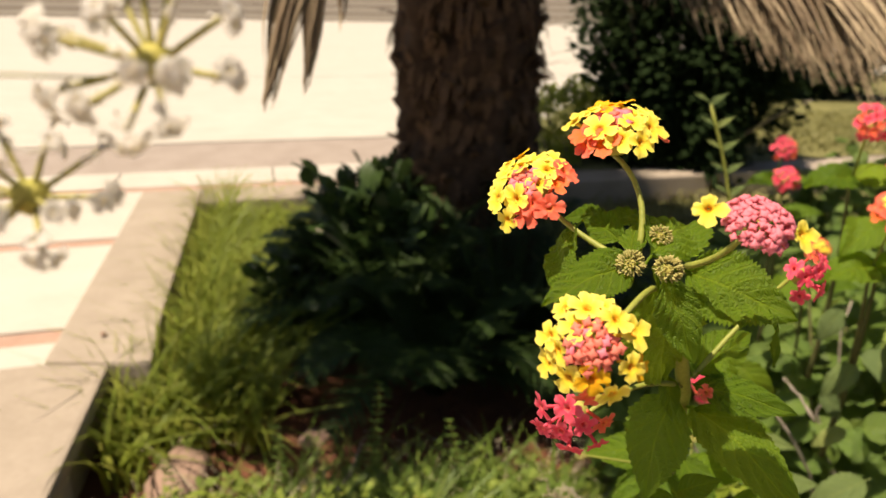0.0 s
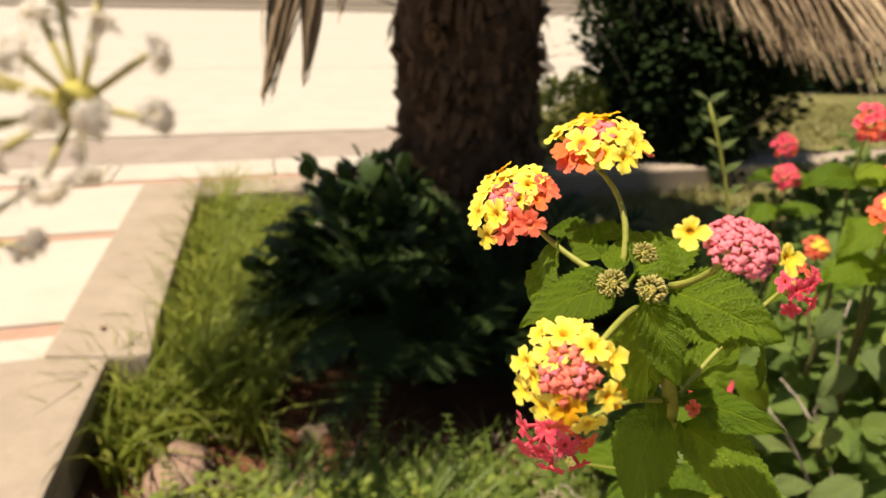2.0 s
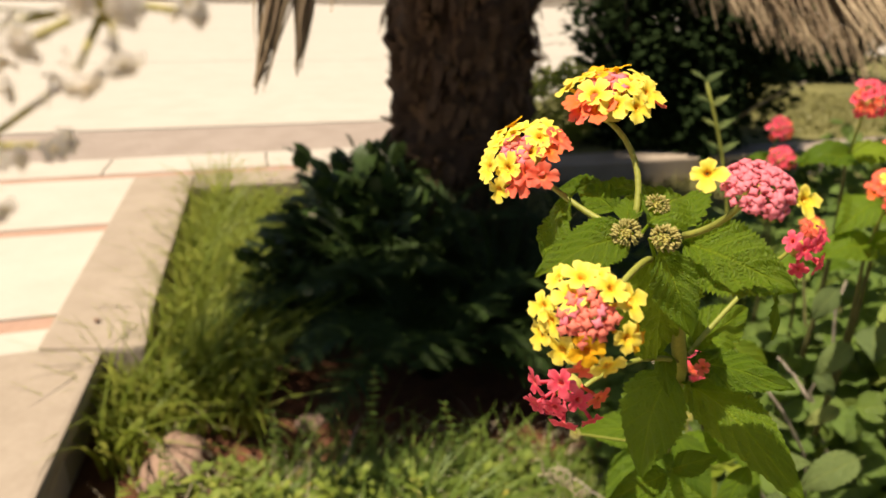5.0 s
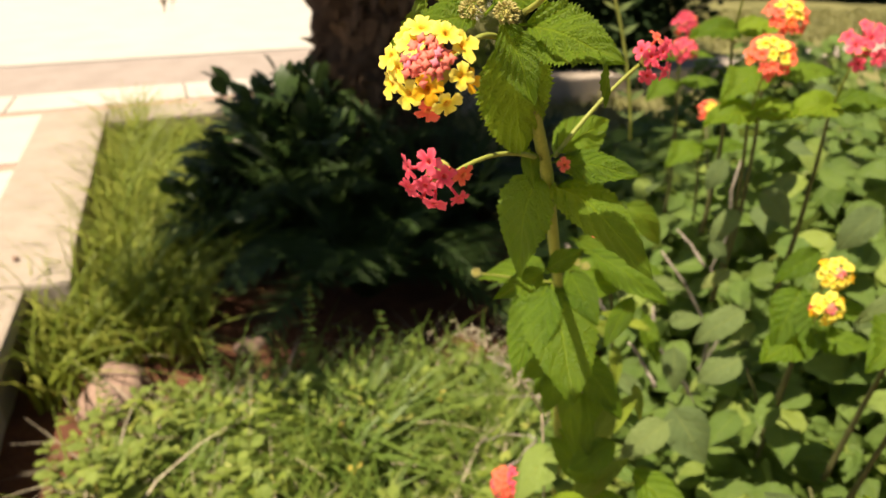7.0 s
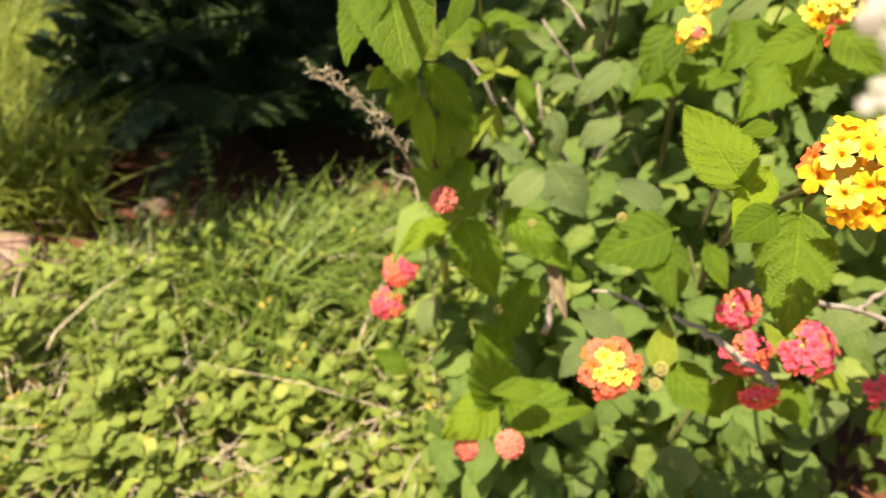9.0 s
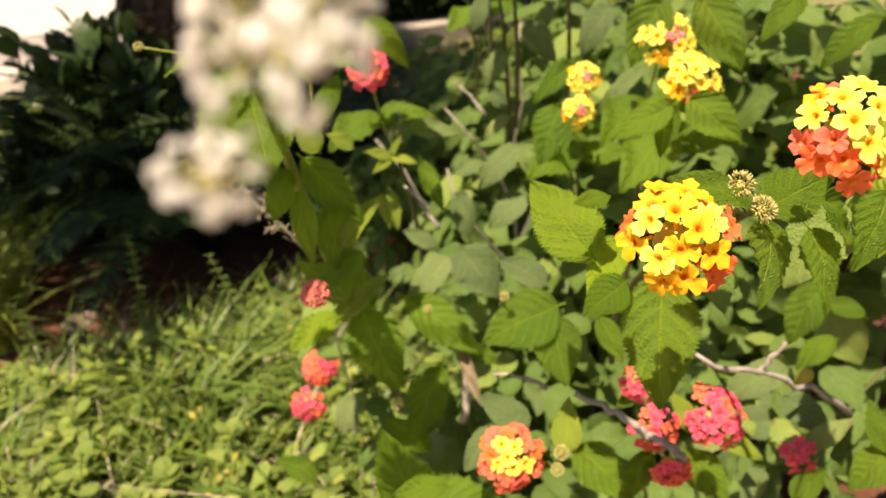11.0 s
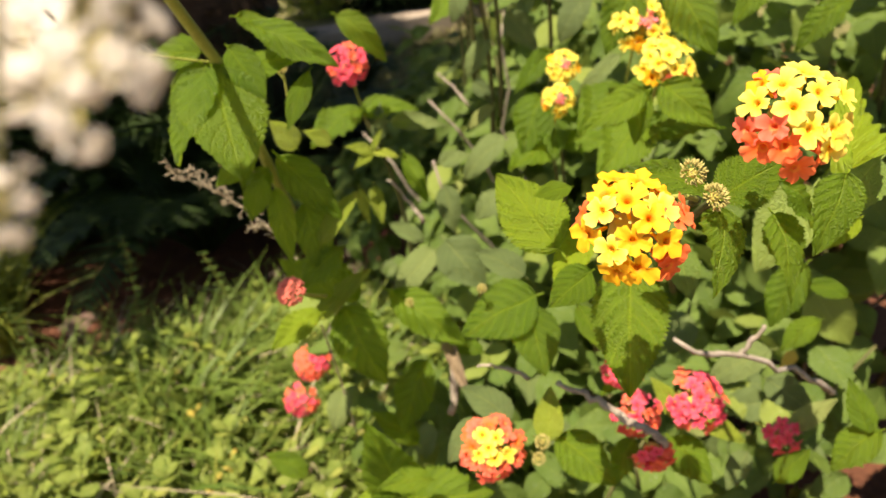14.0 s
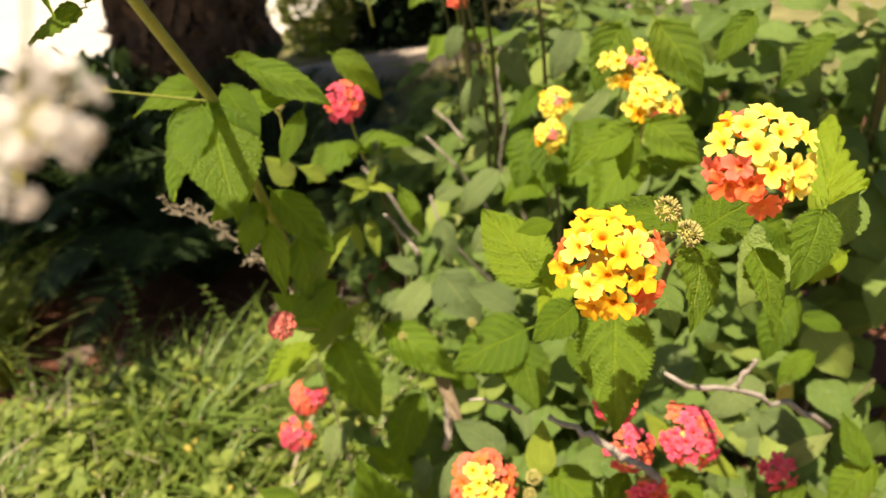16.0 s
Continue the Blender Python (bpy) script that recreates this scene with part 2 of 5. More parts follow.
def block(bm, corners, z0, z1, bevel=0.012):
    """An upright prism over the corners, with eased edges."""
    low = [bm.verts.new((x, y, z0)) for x, y in corners]
    top = [bm.verts.new((x, y, z1)) for x, y in corners]
    n = len(corners)
    faces = [bm.faces.new(top), bm.faces.new(list(reversed(low)))]
    faces += [bm.faces.new((low[i], low[(i + 1) % n], top[(i + 1) % n], top[i])) for i in range(n)]
    bmesh.ops.recalc_face_normals(bm, faces=faces)
    if bevel:
        edges = {e for f in faces for e in f.edges}
        bmesh.ops.bevel(bm, geom=list(edges), offset=bevel, segments=2, affect="EDGES", profile=0.6)
    return bm


# ---- leaf, floret and bud meshes, shared by all that look alike ----
def leaf_mesh(name, material, rows=22, cols=8, width=0.62, teeth=11, bite=0.10, fold=0.16, droop=0.22, wrinkle=0.018, veins=7.0, twist=0.0, stalk=0.10, seed=1):
    """A toothed ovate leaf along y from 0 to 1, face up. Wrinkled between its side veins."""
    rnd = random.Random(seed)
    me = bpy.data.meshes.new(name)
    verts, uvs, faces = [], [], []
    wave = [rnd.uniform(0, 6.28) for _ in range(3)]
    for i in range(rows + 1):
        t = i / rows
        half = 0.5 * width * (math.sin(math.pi * min(1, t ** 0.72)) ** 0.82 * (1 - 0.25 * t) + 0.004)
        for j in range(cols + 1):
            s = 2 * j / cols - 1
            edge = 1 + (bite * (((t * teeth) % 1.0) - 0.5) * abs(s) ** 6 if 0.06 < t < 0.97 else 0)
            x = s * half * edge
            run = t * veins - abs(s) * 2.1
            z = fold * abs(x) * (1 - 0.5 * t) - droop * t * t + 0.05 * math.sin(t * 5 + wave[0]) * s
            z += wrinkle * (abs(math.sin(math.pi * run)) - 0.5) * min(1, 3 * abs(s)) * min(1, half * 6) + wrinkle * 0.6 * math.sin(9 * t + wave[1] + 4 * s)
            z -= 0.10 * abs(s) ** 3 * half * (1 + math.sin(wave[2]))
            x += twist * z
            y = t + 0.06 * abs(s) * half
            verts.append((x, y * (1 - 0.10 * droop), z))
            uvs.append((t, 0.5 + 0.5 * s))
    for i in range(rows):
        for j in range(cols):
            a = i * (cols + 1) + j
            faces.append((a, a + 1, a + cols + 2, a + cols + 1))
    if stalk:
        first = len(verts)
        for k in range(3):
            for q in range(5):
                ang = math.tau * q / 5
                verts.append((0.014 * math.cos(ang), -stalk + stalk * 1.5 * k / 2, 0.014 * math.sin(ang) - 0.012 - 0.3 * stalk * (1 - k / 2) ** 2))
                uvs.append((0.02, 0.5))
        for k in range(2):
            for q in range(5):
                a, b = first + k * 5 + q, first + k * 5 + (q + 1) % 5
                faces.append((a, b, b + 5, a + 5))
    me.from_pydata(verts, [], faces)
    layer = me.uv_layers.new(name="UVMap")
    for loop in me.loops:
        layer.data[loop.index].uv = uvs[loop.vertex_index]
    me.materials.append(material)
    me.shade_smooth()
    return me


NEAR_LEAVES = [leaf_mesh("leaf", LEAF, 84, 16, 0.66, 28, 0.17, 0.20, 0.16, 0.042, 7.0, seed=3), leaf_mesh("leaf", LEAF, 78, 16, 0.70, 26, 0.17, 0.10, 0.32, 0.046, 7.0, 0.3, seed=5),
               leaf_mesh("leaf", LEAF, 50, 14, 0.70, 18, 0.12, 0.06, 0.12, 0.018, 6.0, 0.1, seed=6)]
DROOPY = leaf_mesh("leaf", LEAF, 50, 14, 0.72, 19, 0.15, 0.10, 0.70, 0.030, 6.0, 0.1, seed=14)
WITHERED = leaf_mesh("leaf", STRAW, 20, 8, 0.60, 9, 0.10, 0.45, 0.35, 0.040, 7.0, 0.6, seed=16)
YELLOWING = leaf_mesh("leaf", YELLOWED, 20, 8, 0.66, 9, 0.10, 0.15, 0.20, 0.020, 7.0, 0.2, seed=17)
LIME = leaf_mesh("leaf", LEAF_YOUNG, 24, 8, 0.70, 12, 0.12, 0.16, 0.20, 0.026, seed=15)
BUSH_LEAVES = [leaf_mesh("leaf", LEAF_BUSH, 24, 8, 0.72, 12, 0.13, 0.20, 0.18, 0.026, seed=7), leaf_mesh("leaf", LEAF_BUSH, 24, 8, 0.76, 10, 0.12, 0.08, 0.36, 0.026, 7.0, 0.35, seed=8),
               leaf_mesh("leaf", LEAF_BUSH, 20, 8, 0.58, 9, 0.14, 0.32, 0.10, 0.024, 7.0, -0.3, seed=9), leaf_mesh("leaf", LEAF_DULL, 20, 8, 0.74, 9, 0.12, 0.15, 0.28, 0.026, 7.0, 0.2, seed=10)]

DULL = BUSH_LEAVES[3]


def template(mesh):
    """Points, uv and faces of a mesh, to be repeated in a crowd."""
    uv = [(0.0, 0.0)] * len(mesh.vertices)
    for loop in mesh.loops:
        uv[loop.vertex_index] = tuple(mesh.uv_layers[0].data[loop.index].uv)
    made = ([v.co.copy() for v in mesh.vertices], uv, [tuple(f.vertices) for f in mesh.polygons])
    bpy.data.meshes.remove(mesh)
    return made


CROWD_LEAVES = [template(leaf_mesh("leaf", LEAF, 10, 4, w, 5, 0.12, f, d, 0.024, 7.0, t, 0.0, s)) for w, f, d, t, s in ((0.74, 0.18, 0.2, 0.0, 11), (0.78, 0.08, 0.35, 0.3, 12), (0.66, 0.26, 0.1, -0.3, 13))]


def leaf(parent, base, tip, up=(0, 0, 1), wide=1.0, mesh=None, near=True):
    base, tip = Vector(base), Vector(tip)
    size = (tip - base).length
    if mesh is None:
        mesh = (NEAR_LEAVES if near else BUSH_LEAVES)[int(abs(tip.x * 7919 + tip.z * 104729)) % 2]
    m = frame_from(base, tip - base, up) @ Matrix.Diagonal((size * wide, size, size, 1))
    return part("leaf", mesh, None, parent, "", m)


def floret_mesh(name, material, lobes=4, cup=0.18, tube_len=1.2, notch=0.5, seed=1):
    """An open floret of radius 1 at the origin, facing +z, with its tube below."""
    rnd = random.Random(seed)
    me = bpy.data.meshes.new(name)
    verts, uvs, faces = [], [], []
    around, rings = lobes * 8, (0.10, 0.22, 0.45, 0.68, 0.86, 1.0)
    size = [rnd.uniform(0.85, 1.12) for _ in range(lobes)]
    lift = [rnd.uniform(-0.16, 0.2) for _ in range(lobes)]
    for r in rings:
        for k in range(around):
            a = math.tau * k / around
            q = (k % 8) / 8 - 0.5
            which = k // 8
            scale = size[which] * (1 - notch * abs(2 * q) ** 3.4) if abs(q) < 0.5 else 1 - notch
            scale *= 1 + 0.06 * math.cos(2 * math.pi * q * 3) + 0.04 * math.sin(5 * a + seed)
            crease = 0.05 * r * math.exp(-(q / 0.12) ** 2) - 0.07 * r * r * math.cos(9 * a + 2 * seed) * (r > 0.7)
            rr = r * (1 + (scale - 1) * min(1, max(0, r - 0.15) / 0.6))
            verts.append((rr * math.cos(a), rr * math.sin(a), cup * r ** 1.3 + lift[which] * r * r * math.cos(math.pi * q) - (0.25 if r == rings[0] else 0) - 0.14 * r ** 4 - crease))
            uvs.append((r, 0.5))
    for i in range(len(rings) - 1):
        for k in range(around):
            a, b = i * around + k, i * around + (k + 1) % around
            faces.append((a, b, b + around, a + around))
    first = len(verts)
    for i in range(4):
        f = i / 3
        for k in range(6):
            a = math.tau * k / 6
            r = 0.16 - 0.06 * f
            verts.append((r * math.cos(a) + 0.12 * f * f, r * math.sin(a), -0.06 - tube_len * f))
            uvs.append((0.75, 0.5))
    for i in range(3):
        for k in range(6):
            a, b = first + i * 6 + k, first + i * 6 + (k + 1) % 6
            faces.append((b, a, a + 6, b + 6))
    me.from_pydata(verts, [], faces)
    layer = me.uv_layers.new(name="UVMap")
    for loop in me.loops:
        layer.data[loop.index].uv = uvs[loop.vertex_index]
    me.materials.append(material)
    me.shade_smooth()
    return me


def bud_mesh(name, material, square=0.5, prof=((0.22, -1.6), (0.24, -0.7), (0.55, -0.35), (0.85, 0.05), (0.80, 0.42), (0.45, 0.62))):
    """A closed bud: a soft four-sided knob on a neck, or a pointed one."""
    me = bpy.data.meshes.new(name)
    verts, uvs, faces = [], [], []
    for r, z in prof:
        for k in range(8):
            a = math.tau * k / 8
            f = 1 + square * 0.30 * math.cos(4 * a)
            verts.append((r * f * math.cos(a), r * f * math.sin(a), z))
            uvs.append((1.0 - 0.5 * (z > 0.6), 0.5))
    for i in range(len(prof) - 1):
        for k in range(8):
            a, b = i * 8 + k, i * 8 + (k + 1) % 8
            faces.append((a, b, b + 8, a + 8))
    faces.append(tuple(range((len(prof) - 1) * 8, len(prof) * 8)))
    me.from_pydata(verts, [], faces)
    layer = me.uv_layers.new(name="UVMap")
    for loop in me.loops:
        layer.data[loop.index].uv = uvs[loop.vertex_index]
    me.materials.append(material)
    me.shade_smooth()
    return me


def core_mesh(name, material):
    me = bpy.data.meshes.new(name)
    bm = bmesh.new()
    bmesh.ops.create_uvsphere(bm, u_segments=10, v_segments=7, radius=1.0)
    for v in bm.verts:
        v.co *= 1 + 0.12 * noise.noise(v.co * 3)
    bm.to_mesh(me)
    bm.free()
    me.materials.append(material)
    me.shade_smooth()
    return me


FLORETS = {c: [floret_mesh("floret", m, lobes, 0.28, 1.2, n, s) for lobes, n, s in ((4, 0.46, 1), (5, 0.48, 2), (4, 0.52, 3))]
           for c, m in dict(yellow=YELLOW, gold=GOLD, orange=ORANGE, coral=CORAL, magenta=MAGENTA).items()}
LONG = {c: [floret_mesh("floret", m, 5, 0.15, 2.8, 0.45, s) for s in (4, 5)] for c, m in dict(orange=ORANGE, coral=CORAL, magenta=MAGENTA).items()}
WHITES = [floret_mesh("floret", WHITE, 5, 0.1, 2.6, 0.42, s) for s in (6, 7)]
PINKBUD, REDBUD = bud_mesh("bud", PINK, 1.0), bud_mesh("bud", CORALBUD, 1.0)
GREENBUD = bud_mesh("bud", BUDGREEN, 0.3, ((0.16, -1.3), (0.34, -0.6), (0.50, 0.0), (0.42, 0.5), (0.22, 0.95), (0.05, 1.30)))
HEART = core_mesh("flower_head", CORE)


def flower_head(parent, at, facing, radius, kind="yellow", old=(0, 0, -1), old_share=0.3, bud_share=0.18, seed=1, label="", rim=0.0, gold=0.08, flat=0.9, spread=1.36):
    """A domed head of florets: young buds at the middle, yellow florets round them, older coloured ones on the old side and the rim."""
    rnd = random.Random(seed)
    facing, old = Vector(facing).normalized(), Vector(old)
    m = frame_from(at, facing.orthogonal(), facing)
    head = part("flower_head", HEART, None, parent, label, m @ Matrix.Diagonal((radius * 0.40, radius * 0.40, radius * 0.30, 1)))
    old_local = m.to_3x3().transposed() @ old
    old_local.z = 0
    if old_local.length > 0:
        old_local.normalize()

    def put(name, mesh, d, far, size, wobble=0.22):
        lean = (d + Vector((rnd.uniform(-wobble, wobble), rnd.uniform(-wobble, wobble), 0.25))).normalized()
        spot = Vector((d.x * far, d.y * far, d.z * far * flat))
        local = frame_from(spot, lean.orthogonal(), lean) @ pose(0, 0, 0, 0, 0, rnd.uniform(0, 360)) @ Matrix.Diagonal((size, size, size, 1))
        part(name, mesh, None, head, "", m @ local)

    def dome(i, n, spread, first=0.0):
        f = first + (1 - first) * (i + 0.5) / n
        th = spread * f ** 0.52 * (1 + rnd.uniform(-0.05, 0.05))
        ph = i * 2.39996 + rnd.uniform(-0.2, 0.2)
        return f, Vector((math.sin(th) * math.cos(ph), math.sin(th) * math.sin(ph), math.cos(th)))

    if kind in ("buds", "salmon", "green"):
        n = 110 if kind == "green" else 150
        for i in range(n):
            f, d = dome(i, n, 1.75 if kind == "green" else 1.55)
            put("bud", {"buds": PINKBUD, "salmon": REDBUD}.get(kind, GREENBUD), d, radius * rnd.uniform(0.84, 0.98), radius * (0.150 if kind == "green" else 0.132) * rnd.uniform(0.75, 1.25), 0.50)
        return head
    first = 0.0
    if kind == "yellow" and bud_share > 0:
        first = bud_share
        n = max(5, round(175 * bud_share))
        for i in range(n):
            f, d = dome(i, n, 1.36 * bud_share ** 0.52)
            put("bud", REDBUD if rnd.random() < 0.7 else PINKBUD, d, radius * rnd.uniform(0.76, 0.90), radius * 0.112)
    n = {"sparse": 9, "magenta": 20, "yellow": round(19 * (1 - first))}.get(kind, 28)
    for i in range(n):
        f, d = dome(i, n, 1.3 if kind == "sparse" else spread, first)
        far, size = radius * rnd.uniform(0.82, 0.98), radius * 0.305 * rnd.uniform(0.9, 1.12)
        aged = d.dot(old_local) + rnd.uniform(-0.10, 0.10)
        if kind == "yellow":
            if aged > 1 - 1.3 * old_share or f > 1 - rim + rnd.uniform(-0.08, 0.08):
                pool = FLORETS["orange" if rnd.random() < 0.55 else "coral"]
                far *= 0.93
            else:
                pool = FLORETS["gold" if rnd.random() < gold + 0.3 * f * f else "yellow"]
        elif kind == "red":
            pool = FLORETS["yellow"] if f < 0.22 else FLORETS["coral" if rnd.random() < 0.75 else "orange"]
            size *= 0.85
        elif kind == "coral":
            pool = FLORETS["coral" if rnd.random() < 0.7 else "magenta"]
            size *= 0.9
        elif kind == "magenta":
            pool = FLORETS["magenta" if rnd.random() < 0.75 else "coral"]
            size *= 0.9
        else:
            pool = LONG["magenta" if rnd.random() < 0.9 else "coral"]
            size *= 1.12
        put("floret", pool[rnd.randrange(len(pool))], d, far, size)
    return head


def stalk(parent, a, b, r0=0.0012, r1=0.0009, sag=(0, 0, 0), name="flower_stalk", material=None):
    bm = tube(bmesh.new(), bend(a, b, sag), [0.66 * (r0 + (r1 - r0) * i / 8) for i in range(9)], 7)
    return part(name, bm, material or STEM, parent)


# ---- the large structure ----
AX, AY = Vector((0.948, 0.318)), Vector((-0.318, 0.948))  # the paving's own directions


def plan(a, b):
    """From the paving's directions to x, y."""
    p = AX * a + AY * b
    return (p.x, p.y)


def strip(a0, a1, b0, b1):
    return [plan(a0, b0), plan(a1, b0), plan(a1, b1), plan(a0, b1)]


def ground():
    """One sheet to the horizon, finer and uneven near the bed."""
    rows = sorted({round(s * (0.06 * k if k < 60 else 3.6 * 1.28 ** (k - 60)), 4) for k in range(0, 90) for s in (-1, 1)})
    bm = bmesh.new()
    grid = []
    for y in rows:
        line = []
        for x in rows:
            q = Vector((x, y + 0.9, 0))
            z = 0.02 * noise.noise(q * 3) + 0.012 * noise.noise(q * 11) if q.length < 4 else 0
            line.append(bm.verts.new((x, y + 0.9, z - 0.005)))
        grid.append(line)
    for a, b in zip(grid, grid[1:]):
        for i in range(len(rows) - 1):
            bm.faces.new((a[i], a[i + 1], b[i + 1], b[i]))
    return tagged(part("ground", bm, SOIL), "bare red-brown garden soil under the plants", "ground", kind="structure")


ground()


def kerb(name, corners, z1, label, z0=-0.08):
    bm = block(bmesh.new(), corners, z0, z1, 0.010)
    return tagged(part(name, bm, KERB, smooth=False), label, "kerb", kind="structure")


kerb("kerb_side", [(-0.603, 1.092), (-0.690, 1.330), plan(-0.22, 2.64), plan(-0.44, 2.64), (-0.815, 1.075)], 0.145, "sunlit beige concrete kerb along the flower bed")
landing = [(-0.684, 1.0825), (-0.420, 0.220), (-2.6, -0.45), (-2.85, 0.40), (-0.818, 1.0715)]
kerb("kerb_landing", landing, 0.143, "broad beige concrete landing slab beside the bed", 0.105)
kerb("kerb_footing", [(x - 0.030, y - 0.004) if x > -0.7 else (x + 0.02, y) for x, y in landing], 0.1045, "shaded concrete footing under the landing slab")
kerb("kerb_back", [plan(-0.215, 2.44), plan(6.0, 2.44), plan(6.0, 2.64), plan(-0.215, 2.64)], 0.144, "beige concrete kerb behind the palm")

PAVED = 0.115
pavement = tagged(empty("pavement", (-1.5, 2.5, 0)), "cream stone paving with thin red-brown bands", "pavement", kind="structure")
for row in range(-7, 5):
    b0 = 0.10 + 0.665 * row
    right = -0.34 if row < 4 else 6.0
    for col in range(7 if row < 4 else 16):
        a1 = right - 0.66 * col
        part("slab", block(bmesh.new(), strip(a1 - 0.654, a1, b0 + 0.070, min(3.12, b0 + 0.660)), -0.06, PAVED, 0.004), SLAB, pavement, smooth=False)
    part("band", block(bmesh.new(), strip(right - (4.7 if row < 4 else 11.0), right, b0 - 0.01, b0 + 0.066), -0.06, PAVED - 0.004, 0.004), BAND, pavement, smooth=False)
part("slab", block(bmesh.new(), strip(-0.338, 6.0, 2.645, 2.745), -0.06, PAVED - 0.002, 0.004), SLAB, pavement, smooth=False)
part("strip", block(bmesh.new(), strip(-7.0, 9.0, 3.13, 3.84), -0.06, PAVED - 0.006, 0.004), STRIP, pavement, smooth=False)

plaza = tagged(empty("plaza", (-2, 12, 0)), "wide sunlit plaza of pale stone", "plaza", kind="structure")
for row in range(10):
    b0 = 3.85 + 1.2 * 1.18 ** row * 1.25 * (row > 0) * row
    b1 = 3.85 + 1.2 * 1.18 ** (row + 1) * 1.25 * (row + 1)
    part("paving", block(bmesh.new(), strip(-60, 60, b0, b1 - 0.02), -0.06, PAVED - 0.002 * (row % 2), 0.003), SLAB, plaza, smooth=False)
far_steps = tagged(empty("far_steps", (-10, 66, 0)), "broad pale stone steps far across the plaza", "steps", kind="structure")
for k in range(12):
    part("step", block(bmesh.new(), strip(-80, 80, 82 + 0.8 * k, 92), -0.05, 0.24 + 0.30 * k, 0.01), SLAB if k % 3 else STRIP, far_steps, smooth=False)

lawn = bmesh.new()
block(lawn, strip(2.7, 14.0, -6.0, 2.43), -0.05, 0.040, 0.0)
block(lawn, strip(-0.33, 2.69, -6.0, -1.3), -0.05, 0.036, 0.0)
block(lawn, strip(0.80, 2.69, 1.45, 2.43), -0.05, 0.034, 0.0)
block(lawn, [plan(0.85, 2.65), plan(8.5, 2.65), plan(8.5, 8.2), plan(4.9, 8.2)], 0.05, 0.150, 0.0)
tagged(part("lawn", lawn, LAWN, smooth=False), "dry yellow-green lawn behind the bed", "lawn", kind="structure")


# ---- palm: trunk with ragged fibre, crown of arching fronds, dead fronds hanging ----
TRUNK_AT = Vector((0.005, 1.78, 0))
CROWN = 6  # seed of the crown, chosen for where its shade falls


def pinnate(bm, points, pairs, length, width, droop, rnd, fade=0.5, start=0.12, vee=0.5, gap=None):
    """Leaflets along a rachis: narrow folded blades that droop."""
    uv = bm.loops.layers.uv.verify()
    n = len(points) - 1
    for i in range(pairs):
        f = start + (1 - start) * (i + 0.5) / pairs
        k = min(n - 1, int(f * n))
        p = points[k].lerp(points[k + 1], f * n - k)
        d = (points[k + 1] - points[k]).normalized()
        for s in (-1, 1):
            side = d.cross(Vector((0, 0, 1)))
            if side.length < 0.05:
                side = Vector((1, 0, 0))
            side = side.normalized() * s
            ll = length * (math.sin(math.pi * (0.15 + 0.8 * f)) ** 0.6) * rnd.uniform(0.8, 1.15)
            go = (side * rnd.uniform(0.8, 1.1) + d * fade + Vector((0, 0, vee * rnd.uniform(0.3, 1.0)))).normalized()
            if gap and gap(p + go * (ll * 0.5)):
                continue
            m = frame_from(p, go, Vector((0, 0, 1)))
            prev = None
            for q in range(5):
                t = q / 4
                w = width * (0.6 + 1.2 * t if t < 0.3 else 1.0 * (1.05 - t)) + 0.0006
                c = p + go * (ll * t) + Vector((0, 0, -1)) * (droop * ll * t * t)
                x = m.to_3x3() @ Vector((1, 0, 0))
                a, b = bm.verts.new(c - x * w), bm.verts.new(c + x * w)
                if prev:
                    face = bm.faces.new((prev[0], prev[1], b, a))
                    for loop, co in zip(face.loops, ((t - 0.25, 0), (t - 0.25, 1), (t, 1), (t, 0))):
                        loop[uv].uv = co
                prev = (a, b)


def palm():
    rnd = random.Random(11)
    thing = tagged(empty("palm_tree", TRUNK_AT), "palm with a shaggy dark brown fibrous trunk and dead fronds", "palm tree")
    bm = bmesh.new()
    rings, top = [], 1.75
    for i in range(71):
        z = top * i / 70
        ring = []
        for k in range(48):
            a = math.tau * k / 48
            r = 0.182 + 0.030 * math.exp(-z * 5) + 0.040 * noise.noise(Vector((math.cos(a) * 2.2, math.sin(a) * 2.2, z * 6)))
            r += 0.040 * noise.noise(Vector((math.cos(a) * 4, math.sin(a) * 4, z * 16)))
            ring.append(bm.verts.new((TRUNK_AT.x + r * math.cos(a), TRUNK_AT.y + r * math.sin(a), z)))
        rings.append(ring)
    for a, b in zip(rings, rings[1:]):
        for k in range(48):
            bm.faces.new((a[k], a[(k + 1) % 48], b[(k + 1) % 48], b[k]))
    for i in range(230):  # stubs of cut leaf stalks
        a, z = i * 2.39996, 0.05 + 1.65 * i / 230
        out = Vector((math.cos(a), math.sin(a), 0))
        m = frame_from(TRUNK_AT + out * 0.165 + Vector((0, 0, z)), (out + Vector((0, 0, rnd.uniform(0.5, 1.4)))).normalized(), out)
        w, ll = rnd.uniform(0.020, 0.034), rnd.uniform(0.030, 0.052)
        ring = [[bm.verts.new(m @ Vector((sx * w * s, y, sz * 0.012 * s))) for sx, sz in ((-1, -1), (1, -1), (1, 1), (-1, 1))] for y, s in ((0, 1.0), (ll * 0.6, 0.85), (ll, 0.35))]
        for lo, hi in zip(ring, ring[1:]):
            for k in range(4):
                bm.faces.new((lo[k], lo[(k + 1) % 4], hi[(k + 1) % 4], hi[k]))
        bm.faces.new(ring[-1])
    part("trunk", bm, FIBRE, thing)
    bm = bmesh.new()  # old leaf bases and fibre tufts standing off the trunk
    for i in range(3400):
        a, z = rnd.uniform(0, math.tau), rnd.uniform(0.02, 1.7)
        out = Vector((math.cos(a), math.sin(a), 0))
